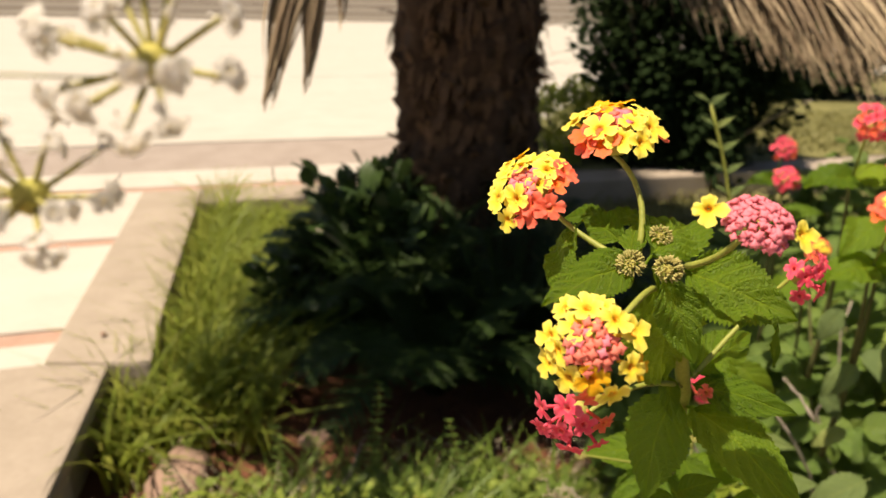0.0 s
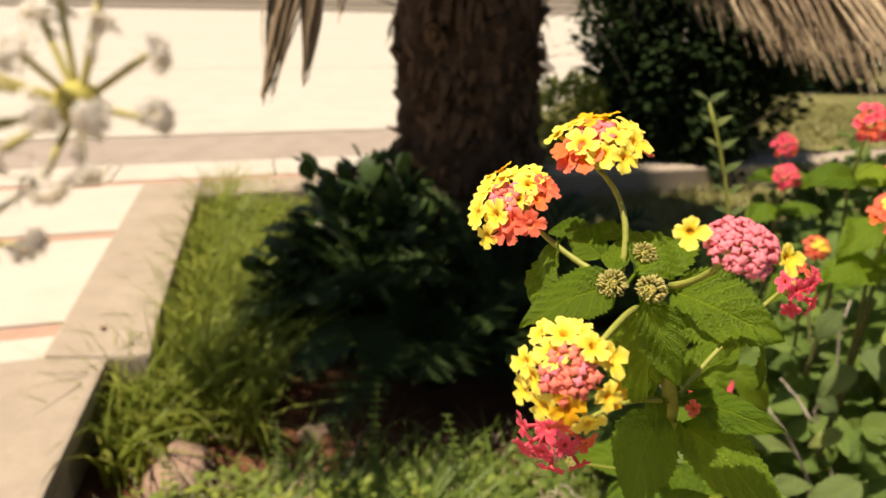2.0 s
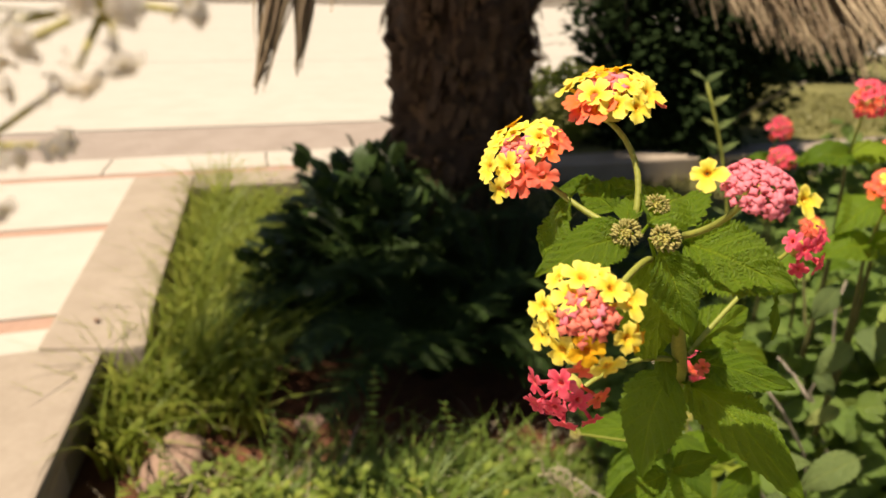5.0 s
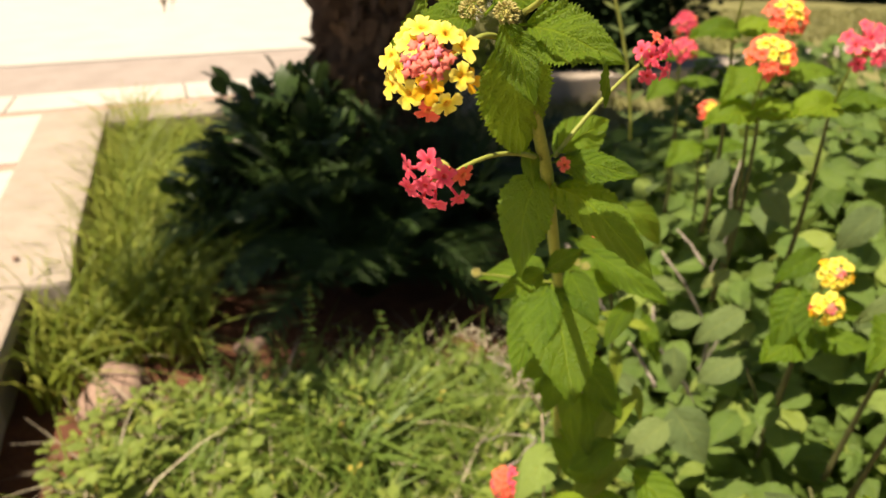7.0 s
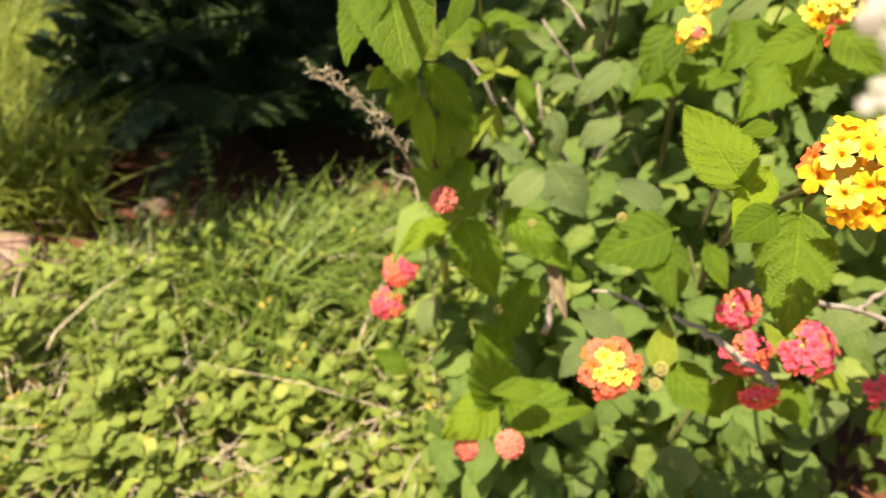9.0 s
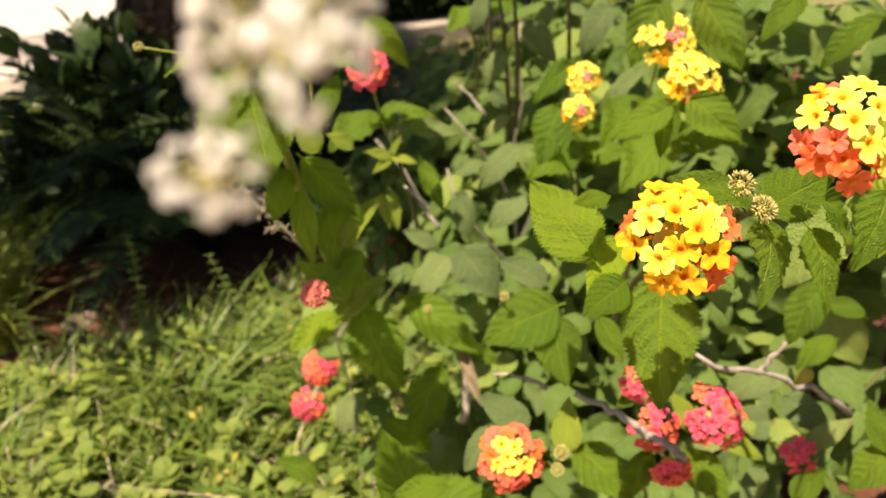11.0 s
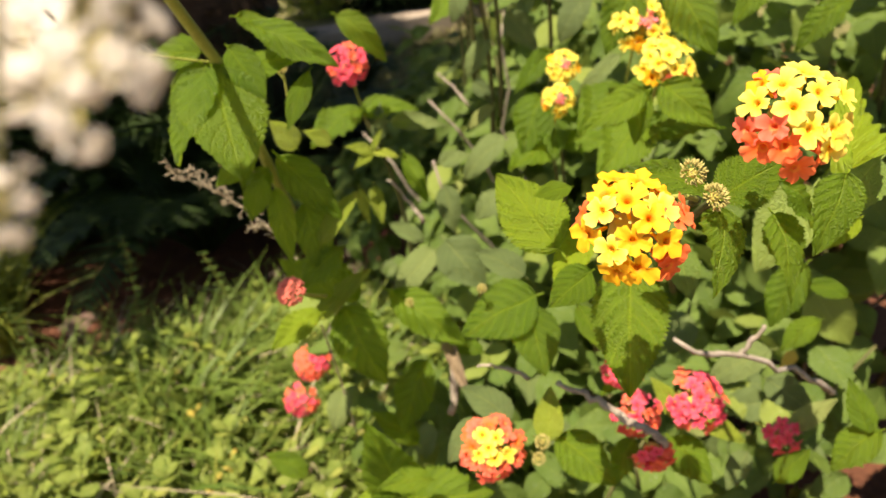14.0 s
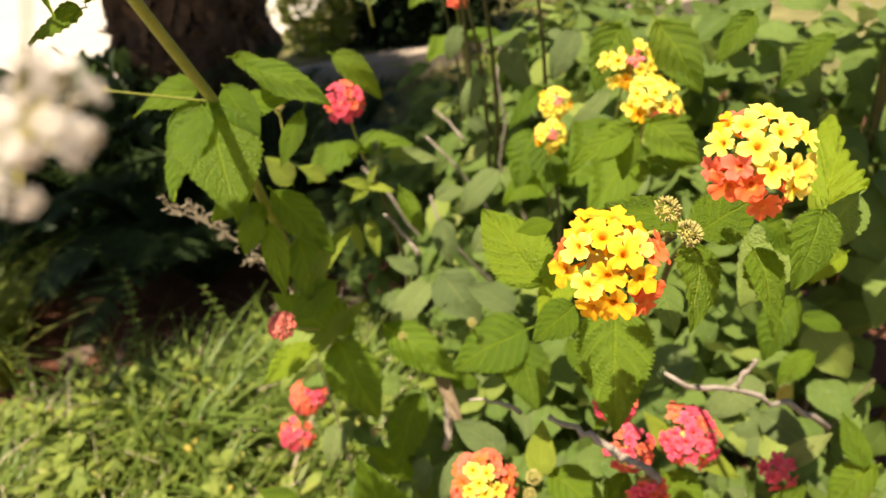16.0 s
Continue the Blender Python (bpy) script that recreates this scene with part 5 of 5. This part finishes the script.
    leaf(p, (0.3113, 0.3777, 0.4976), (0.2708, 0.3758, 0.4736), (-0.22, -0.58, 0.78), 0.75, DULL)
    leaf(p, (0.3140, 0.3699, 0.4564), (0.2776, 0.3689, 0.4406), (-0.21, -0.55, 0.81), 1.00, DULL)
    leaf(p, (0.1988, 0.3509, 0.4876), (0.1998, 0.3328, 0.4645), (-0.11, -0.58, 0.81), 0.60, LIME)
    leaf(p, (0.3195, 0.4236, 0.5075), (0.2942, 0.4221, 0.4959), (-0.23, -0.61, 0.76), 0.70, DULL)
    leaf(p, (0.3131, 0.4533, 0.5234), (0.3248, 0.4369, 0.5065), (-0.24, -0.62, 0.75), 0.80, DULL)
    leaf(p, (0.3182, 0.4283, 0.5614), (0.2930, 0.4249, 0.5378), (-0.24, -0.64, 0.73), 0.80, DULL)
    leaf(p, (0.3056, 0.4404, 0.6010), (0.2878, 0.4362, 0.5786), (-0.23, -0.68, 0.70), 0.90, DULL)
    leaf(p, (0.1998, 0.3409, 0.5170), (0.1820, 0.3405, 0.5254), (-0.10, -0.63, 0.77), 0.70, LIME)
    leaf(p, (0.1998, 0.3409, 0.5170), (0.2156, 0.3307, 0.5160), (-0.13, -0.62, 0.78), 0.70, LIME)
    leaf(p, (0.1997, 0.3407, 0.5163), (0.1846, 0.3345, 0.5109), (-0.10, -0.62, 0.78), 0.70, LIME)
    leaf(p, (0.1999, 0.3412, 0.5178), (0.2060, 0.3388, 0.5323), (-0.12, -0.63, 0.77), 0.60, LIME)
    leaf(p, (0.3044, 0.1810, 0.5853), (0.2762, 0.1866, 0.5716), (-0.36, -0.55, 0.76), 0.95, NEAR_LEAVES[0])
    leaf(p, (0.3109, 0.1774, 0.5889), (0.3235, 0.1534, 0.5745), (-0.42, -0.51, 0.75), 1.10, NEAR_LEAVES[1])
    leaf(p, (0.3081, 0.1838, 0.5828), (0.2955, 0.1772, 0.5637), (-0.37, -0.53, 0.76), 0.80)
    leaf(p, (0.3315, 0.2403, 0.6231), (0.3136, 0.2370, 0.5897), (-0.38, -0.59, 0.71), 1.10)
    leaf(p, (0.3410, 0.2217, 0.6260), (0.3546, 0.1954, 0.5934), (-0.44, -0.55, 0.71), 0.95)
    leaf(p, (0.3691, 0.1858, 0.6306), (0.3520, 0.1884, 0.6085), (-0.48, -0.53, 0.70), 0.90, NEAR_LEAVES[0])
    leaf(p, (0.3488, 0.3219, 0.6076), (0.3251, 0.3223, 0.5811), (-0.34, -0.62, 0.71), 0.90, DULL)
    leaf(p, (0.3448, 0.2701, 0.5787), (0.3143, 0.2741, 0.5563), (-0.35, -0.58, 0.74), 0.50, DULL)
    leaf(p, (0.4210, 0.1866, 0.6144), (0.3965, 0.1986, 0.5942), (-0.52, -0.48, 0.71), 0.80)
    leaf(p, (0.3461, 0.0992, 0.5731), (0.3292, 0.0940, 0.5494), (-0.48, -0.38, 0.79), 0.95, NEAR_LEAVES[0])
    leaf(p, (0.3336, 0.3445, 0.5675), (0.3043, 0.3442, 0.5428), (-0.29, -0.61, 0.74), 0.80)
    leaf(p, (0.3331, 0.4264, 0.5815), (0.3537, 0.4041, 0.5530), (-0.29, -0.64, 0.71), 0.80, DULL)
    leaf(p, (0.3580, 0.4284, 0.5922), (0.3340, 0.4277, 0.5681), (-0.29, -0.65, 0.70), 0.70, DULL)
    leaf(p, (0.2348, 0.3680, 0.4241), (0.2147, 0.3764, 0.4441), (-0.13, -0.56, 0.82), 0.80, DULL)
    leaf(p, (0.2378, 0.2325, 0.4116), (0.2119, 0.2454, 0.4267), (-0.15, -0.46, 0.87), 0.70)
    leaf(p, (0.2639, 0.1597, 0.4891), (0.2668, 0.1380, 0.4766), (-0.27, -0.42, 0.87), 0.80)
    leaf(p, (0.2931, 0.1561, 0.4405), (0.2747, 0.1520, 0.4334), (-0.27, -0.38, 0.89), 0.80)
    leaf(p, (0.1147, 0.2127, 0.3682), (0.0982, 0.2227, 0.3873), (0.02, -0.42, 0.91), 0.90)
    leaf(p, (0.1847, 0.2098, 0.3717), (0.1652, 0.2275, 0.3944), (-0.07, -0.42, 0.90), 0.80)
    leaf(p, (0.4373, 0.1702, 0.4251), (0.4119, 0.1747, 0.4105), (-0.41, -0.33, 0.85), 0.90)
    leaf(p, (0.4440, 0.1626, 0.4456), (0.4286, 0.1794, 0.4546), (-0.44, -0.34, 0.83), 0.90)
    leaf(p, (0.2226, 0.0777, 0.5664), (0.2062, 0.0730, 0.5608), (-0.3, -0.6, 0.7), 1.24)
    leaf(p, (0.2812, 0.0689, 0.5786), (0.2793, 0.0473, 0.5612), (0.2, -0.75, 0.6), 0.94)
    leaf(p, (0.2779, 0.0657, 0.5921), (0.3015, 0.0609, 0.5744), (0.2, -0.6, 0.75), 0.79)
    leaf(p, (0.2885, 0.0538, 0.5969), (0.2742, 0.0423, 0.5807), (-0.1, -0.8, 0.55), 0.98)
    leaf(p, (0.2984, 0.0612, 0.5939), (0.3575, 0.1131, 0.6085), (-0.4, -0.8, 0.45), 0.42)
    leaf(p, (0.3266, 0.3422, 0.5383), (0.2968, 0.3128, 0.5149), (-0.2, -0.75, 0.6), 1.00)
    leaf(p, (0.3335, 0.3380, 0.5344), (0.3212, 0.3015, 0.5068), (0.1, -0.75, 0.6), 0.94)
    leaf(p, (0.165, 0.175, 0.372), (0.128, 0.150, 0.382), (-0.2, -0.6, 0.8), 1.05)
    leaf(p, (0.168, 0.170, 0.376), (0.196, 0.135, 0.402), (0.1, -0.65, 0.75), 1.05)
    leaf(p, (0.165, 0.175, 0.372), (0.158, 0.165, 0.425), (-0.1, -0.85, 0.5), 0.95)
    stalk(p, hub, (0.2235, 0.0525, 0.600), sag=(0, 0, 0.002))
    flower_head(p, (0.2165, 0.0485, 0.5965), (-0.32, -0.62, 0.72), 0.0148, "yellow", (0.8, 0.1, 0.4), 0.18, 0.0, 11, "golden yellow lantana head with coral edge", 0.24, 0.75)
    flower_head(p, (0.2311, 0.0470, 0.6105), (0.1, -0.7, 0.7), 0.0034, "green", seed=12, label="small green cluster of closed buds")
    flower_head(p, (0.2338, 0.0412, 0.6060), (0.3, -0.7, 0.6), 0.0034, "green", seed=13, label="small green cluster of closed buds")
    # large head beside it
    branch(p, (0.35, 0.20, 0.45), (0.262, 0.050, 0.606), 0.0020, 0.0012, (0.0, 0.02, 0.0))
    stalk(p, (0.262, 0.050, 0.606), (0.2435, 0.0325, 0.6265))
    flower_head(p, (0.2396, 0.0300, 0.6270), (-0.36, -0.76, 0.54), 0.0120, "yellow", (-0.80, 0.35, -0.75), 0.38, 0.0, 14, "large yellow lantana head with coral florets at its side", 0.10)
    # heads low in the bush
    for at, facing, r, kind, seed, text in (
            ((0.2032, 0.1255, 0.4480), (-0.15, -0.75, 0.6), 0.0153, "red", 21, "round coral lantana head with yellow middle"),
            ((0.3131, 0.1257, 0.4396), (-0.05, -0.75, 0.6), 0.0158, "magenta", 22, "bright pink lantana head"),
            ((0.2846, 0.1478, 0.4517), (-0.3, -0.8, 0.4), 0.0114, "magenta", 23, "bright pink lantana head"),
            ((0.2841, 0.1312, 0.4361), (-0.3, -0.8, 0.3), 0.0126, "magenta", 24, "bright pink lantana head"),
            ((0.2842, 0.1159, 0.4252), (-0.1, -0.6, -0.3), 0.0117, "coral", 25, "fading coral lantana head"),
            ((0.3676, 0.1191, 0.4020), (0.0, -0.8, 0.3), 0.0119, "sparse", 26, "loose fading head of magenta lantana florets"),
            ((0.141, 0.154, 0.362), (-0.2, -0.7, 0.6), 0.0075, "salmon", 19, "small pale pink lantana head"),
            ((0.161, 0.137, 0.383), (-0.1, -0.7, 0.6), 0.0080, "salmon", 20, "small pale pink lantana head"),
            ((0.130, 0.165, 0.528), (-0.3, -0.6, 0.75), 0.0062, "salmon", 27, "small pale coral lantana head"),
            ((0.131, 0.378, 0.322), (-0.2, -0.8, 0.5), 0.0155, "coral", 28, "coral-red lantana head by the grass"),
            ((0.116, 0.360, 0.300), (-0.2, -0.8, 0.3), 0.0150, "magenta", 29, "coral-red lantana head by the grass")):
        stalk(p, Vector(at) + Vector((0.015, 0.03, -0.025)), Vector(at) - Vector(facing) * 0.003, 0.0014, 0.001)
        flower_head(p, at, facing, r, kind, seed=seed, label=text)
    # closed buds among the leaves
    for at, r in (((0.2238, 0.1134, 0.4551), 0.0034), ((0.2207, 0.1104, 0.4487), 0.0030), ((0.1893, 0.2116, 0.4767), 0.0024), ((0.1642, 0.1845, 0.4401), 0.0026), ((0.2125, 0.1563, 0.5141), 0.0022)):
        stalk(p, Vector(at) + Vector((0.006, 0.022, -0.020)), at, 0.0008, 0.0006)
        flower_head(p, at, (-0.1, -0.7, 0.7), r, "green", seed=17, label="small green cluster of closed buds")
    # dry woody branch across the bush
    branch(p, (0.4052, 0.1262, 0.4158), (0.3013, 0.1290, 0.4744), 0.0021, 0.0016, (0, 0, 0.004), True)
    branch(p, (0.3402, 0.1308, 0.4546), (0.3469, 0.1247, 0.4775), 0.0017, 0.0014, (0, 0, 0), True)
    branch(p, (0.2711, 0.1196, 0.4451), (0.2456, 0.1444, 0.4554), 0.0026, 0.0016, (0, 0, 0.003), True)
    branch(p, (0.2372, 0.1569, 0.4526), (0.2139, 0.1753, 0.4530), 0.0015, 0.0010, (0, 0, 0.003), True)
    branch(p, (0.2869, 0.1085, 0.4336), (0.2711, 0.1196, 0.4451), 0.0024, 0.0026, (0, 0, 0.003), True)
    branch(p, (0.2310, 0.3392, 0.4553), (0.2115, 0.3520, 0.4882), 0.0020, 0.0012, (0, 0, 0.003), True)
    branch(p, (0.3016, 0.4342, 0.5060), (0.2820, 0.4553, 0.5326), 0.0016, 0.0012, (0, 0, 0.003), True)
    branch(p, (0.136, 0.412, 0.300), (0.170, 0.401, 0.398), 0.0016, 0.0012, (0.006, 0, -0.004), True)
    branch(p, (0.158, 0.405, 0.350), (0.115, 0.430, 0.322), 0.0010, 0.0005, (0, 0, 0.006), True)
    branch(p, (0.142, 0.596, 0.299), (0.180, 0.521, 0.317), 0.0016, 0.0010, (0, 0, 0.003), True)
    branch(p, (0.172, 0.395, 0.399), (0.128, 0.395, 0.404), 0.0009, 0.0005, (0, 0, 0.004), True)
    branch(p, (0.2186, 0.2456, 0.4300), (0.2130, 0.2300, 0.3700), 0.0040, 0.0030, (0.003, 0, 0), True)
    leaf(p, (0.2186, 0.2456, 0.4250), (0.2149, 0.2126, 0.3966), (-0.3, -0.8, 0.3), 0.45, WITHERED)
    leaf(p, (0.4100, 0.1582, 0.4177), (0.4005, 0.1569, 0.4065), (-0.2, -0.7, 0.5), 0.90, YELLOWING)
    bush_fill(p, (0.39, 0.34, 0.13), (0.27, 0.22, 0.28), 210, 1300, 62, size=(0.024, 0.044))
    return p


def back_bush():
    p = tagged(empty("lantana_bush", (0.5, 0.6, 0)), "lantana bush with yellow, coral and pink heads beside the palm", "flowering bush", group="lantana bushes")
    rnd = random.Random(71)
    for i in range(16):
        tip = (0.45 + rnd.uniform(-0.22, 0.3), 0.55 + rnd.uniform(-0.2, 0.25), rnd.uniform(0.38, 0.60))
        branch(p, (0.48 + rnd.uniform(-0.05, 0.05), 0.60 + rnd.uniform(-0.05, 0.05), 0), tip, 0.0045, 0.0014, (rnd.uniform(-0.05, 0.05), -0.03, 0.03), i % 3 == 0)
    for at, facing, r, kind, seed, text in (
            ((0.333, 0.323, 0.560), (-0.2, -0.8, 0.5), 0.0112, "yellow", 31, "small yellow lantana head with pink centre"),
            ((0.323, 0.309, 0.543), (-0.2, -0.85, 0.4), 0.0112, "yellow", 32, "small yellow lantana head with pink centre"),
            ((0.336, 0.240, 0.600), (-0.1, -0.8, 0.5), 0.0150, "yellow", 33, "yellow lantana head with pink centre"),
            ((0.334, 0.212, 0.584), (-0.05, -0.75, 0.6), 0.0160, "yellow", 34, "yellow lantana head with coral edge"),
            ((0.301, 0.398, 0.714), (-0.1, -0.6, 0.75), 0.0150, "red", 35, "coral lantana head with yellow crown"),
            ((0.284, 0.377, 0.692), (-0.1, -0.65, 0.7), 0.0165, "red", 36, "coral lantana head with yellow crown"),
            ((0.336, 0.365, 0.700), (0.0, -0.7, 0.3), 0.0170, "sparse", 37, "loose fading head of magenta lantana florets"),
            ((0.352, 0.664, 0.648), (0.0, -0.7, 0.6), 0.0145, "magenta", 39, "red lantana head"),
            ((0.339, 0.555, 0.609), (0.0, -0.7, 0.6), 0.0115, "red", 40, "small coral lantana head"),
            ((0.285, 0.425, 0.741), (-0.1, -0.8, 0.4), 0.0128, "magenta", 41, "bright pink lantana head"),
            ((0.197, 0.385, 0.566), (-0.1, -0.8, 0.4), 0.0150, "magenta", 42, "coral-pink lantana head"),
            ((0.394, 0.769, 0.660), (0.0, -0.8, 0.5), 0.0150, "magenta", 44, "red lantana head")):
        side = Vector((0.012, 0.03, -0.05))
        stalk(p, Vector(at) + side, Vector(at) - Vector(facing) * 0.003, 0.0015, 0.001)
        if seed != 31:
            leaf(p, Vector(at) + side * 0.8, Vector(at) + Vector((-0.035, -0.004, -0.035)), (-0.3, -0.5, 0.8), 0.95)
        leaf(p, Vector(at) + side * 0.8, Vector(at) + Vector((0.045, 0.0, -0.030)), (0.3, -0.5, 0.8), 0.95)
        branch(p, Vector(at) + Vector((0.05, 0.09, -0.24)), Vector(at) + side, 0.0026, 0.0011, (0.01, 0.01, 0))
        flower_head(p, at, facing, r, kind, (0.1, 0, -1), 0.3 if seed in (34,) else 0.05, 0.09 if kind == "yellow" and seed != 34 else 0.0, seed, text)
    line = bend((0.245, 0.50, 0.60), (0.208, 0.506, 0.742), (0.006, 0, 0), 8)
    part("stem", tube(bmesh.new(), line, 0.0013, 6), STEM, p)
    for k in range(1, 9):
        for s in (-1, 1):
            leaf(p, line[k], line[k] + Vector((s * 0.011, -0.004, 0.011)), (0, -0.6, 0.8), 0.5, BUSH_LEAVES[3])
    bush_fill(p, (0.56, 0.62, 0.23), (0.32, 0.29, 0.40), 270, 2200, 72, size=(0.028, 0.050))
    bush_fill(p, (0.41, 0.90, 0.18), (0.21, 0.18, 0.29), 130, 1300, 73, size=(0.024, 0.044))
    return p


front_bush()
back_bush()


def side_bush():
    p = tagged(empty("lantana_bush", (0.75, 0.40, 0)), "dense green lantana bush without flowers", "flowering bush", group="lantana bushes")
    rnd = random.Random(81)
    for i in range(12):
        tip = (0.72 + rnd.uniform(-0.25, 0.25), 0.40 + rnd.uniform(-0.2, 0.25), rnd.uniform(0.35, 0.6))
        branch(p, (0.75 + rnd.uniform(-0.05, 0.05), 0.40 + rnd.uniform(-0.05, 0.05), 0), tip, 0.0045, 0.0014, (rnd.uniform(-0.05, 0.05), -0.03, 0.03), i % 3 == 0)
    bush_fill(p, (0.74, 0.44, 0.26), (0.40, 0.36, 0.43), 200, 1500, 82, size=(0.030, 0.054))
    # tall unseen shoots added to lean over the front and shade the hollow below
    for top in ((0.42, 0.18, 0.79), (0.44, 0.20, 0.81), (0.46, 0.21, 0.83), (0.51, 0.25, 0.83), (0.56, 0.29, 0.82)):
        branch(p, (0.72, 0.42, 0.05), top, 0.0050, 0.0016, (0.05, 0.02, 0.10))
    shade_shoot_leaves(p, (0.435, 0.190, 0.790), (0.050, 0.050, 0.050), 52, 83)
    shade_shoot_leaves(p, (0.515, 0.245, 0.800), (0.085, 0.075, 0.065), 80, 84)
    return p


side_bush()


def rear_bush():
    p = tagged(empty("lantana_bush", (0.80, 1.0, 0)), "low dark green lantana bush towards the lawn", "flowering bush", group="lantana bushes")
    rnd = random.Random(85)
    for i in range(10):
        tip = (0.80 + rnd.uniform(-0.3, 0.3), 1.0 + rnd.uniform(-0.2, 0.25), rnd.uniform(0.3, 0.48))
        branch(p, (0.8 + rnd.uniform(-0.05, 0.05), 1.0 + rnd.uniform(-0.05, 0.05), 0), tip, 0.0045, 0.0014, (rnd.uniform(-0.05, 0.05), -0.03, 0.03), i % 3 == 0)
    bush_fill(p, (0.80, 1.00, 0.16), (0.46, 0.34, 0.38), 260, 2200, 86, size=(0.032, 0.056))
    bush_fill(p, (0.85, 1.55, 0.10), (0.48, 0.34, 0.30), 130, 1300, 87, size=(0.034, 0.060))
    bush_fill(p, (1.17, 1.74, 0.15), (0.42, 0.30, 0.40), 150, 1500, 88, size=(0.034, 0.060))
    return p


rear_bush()


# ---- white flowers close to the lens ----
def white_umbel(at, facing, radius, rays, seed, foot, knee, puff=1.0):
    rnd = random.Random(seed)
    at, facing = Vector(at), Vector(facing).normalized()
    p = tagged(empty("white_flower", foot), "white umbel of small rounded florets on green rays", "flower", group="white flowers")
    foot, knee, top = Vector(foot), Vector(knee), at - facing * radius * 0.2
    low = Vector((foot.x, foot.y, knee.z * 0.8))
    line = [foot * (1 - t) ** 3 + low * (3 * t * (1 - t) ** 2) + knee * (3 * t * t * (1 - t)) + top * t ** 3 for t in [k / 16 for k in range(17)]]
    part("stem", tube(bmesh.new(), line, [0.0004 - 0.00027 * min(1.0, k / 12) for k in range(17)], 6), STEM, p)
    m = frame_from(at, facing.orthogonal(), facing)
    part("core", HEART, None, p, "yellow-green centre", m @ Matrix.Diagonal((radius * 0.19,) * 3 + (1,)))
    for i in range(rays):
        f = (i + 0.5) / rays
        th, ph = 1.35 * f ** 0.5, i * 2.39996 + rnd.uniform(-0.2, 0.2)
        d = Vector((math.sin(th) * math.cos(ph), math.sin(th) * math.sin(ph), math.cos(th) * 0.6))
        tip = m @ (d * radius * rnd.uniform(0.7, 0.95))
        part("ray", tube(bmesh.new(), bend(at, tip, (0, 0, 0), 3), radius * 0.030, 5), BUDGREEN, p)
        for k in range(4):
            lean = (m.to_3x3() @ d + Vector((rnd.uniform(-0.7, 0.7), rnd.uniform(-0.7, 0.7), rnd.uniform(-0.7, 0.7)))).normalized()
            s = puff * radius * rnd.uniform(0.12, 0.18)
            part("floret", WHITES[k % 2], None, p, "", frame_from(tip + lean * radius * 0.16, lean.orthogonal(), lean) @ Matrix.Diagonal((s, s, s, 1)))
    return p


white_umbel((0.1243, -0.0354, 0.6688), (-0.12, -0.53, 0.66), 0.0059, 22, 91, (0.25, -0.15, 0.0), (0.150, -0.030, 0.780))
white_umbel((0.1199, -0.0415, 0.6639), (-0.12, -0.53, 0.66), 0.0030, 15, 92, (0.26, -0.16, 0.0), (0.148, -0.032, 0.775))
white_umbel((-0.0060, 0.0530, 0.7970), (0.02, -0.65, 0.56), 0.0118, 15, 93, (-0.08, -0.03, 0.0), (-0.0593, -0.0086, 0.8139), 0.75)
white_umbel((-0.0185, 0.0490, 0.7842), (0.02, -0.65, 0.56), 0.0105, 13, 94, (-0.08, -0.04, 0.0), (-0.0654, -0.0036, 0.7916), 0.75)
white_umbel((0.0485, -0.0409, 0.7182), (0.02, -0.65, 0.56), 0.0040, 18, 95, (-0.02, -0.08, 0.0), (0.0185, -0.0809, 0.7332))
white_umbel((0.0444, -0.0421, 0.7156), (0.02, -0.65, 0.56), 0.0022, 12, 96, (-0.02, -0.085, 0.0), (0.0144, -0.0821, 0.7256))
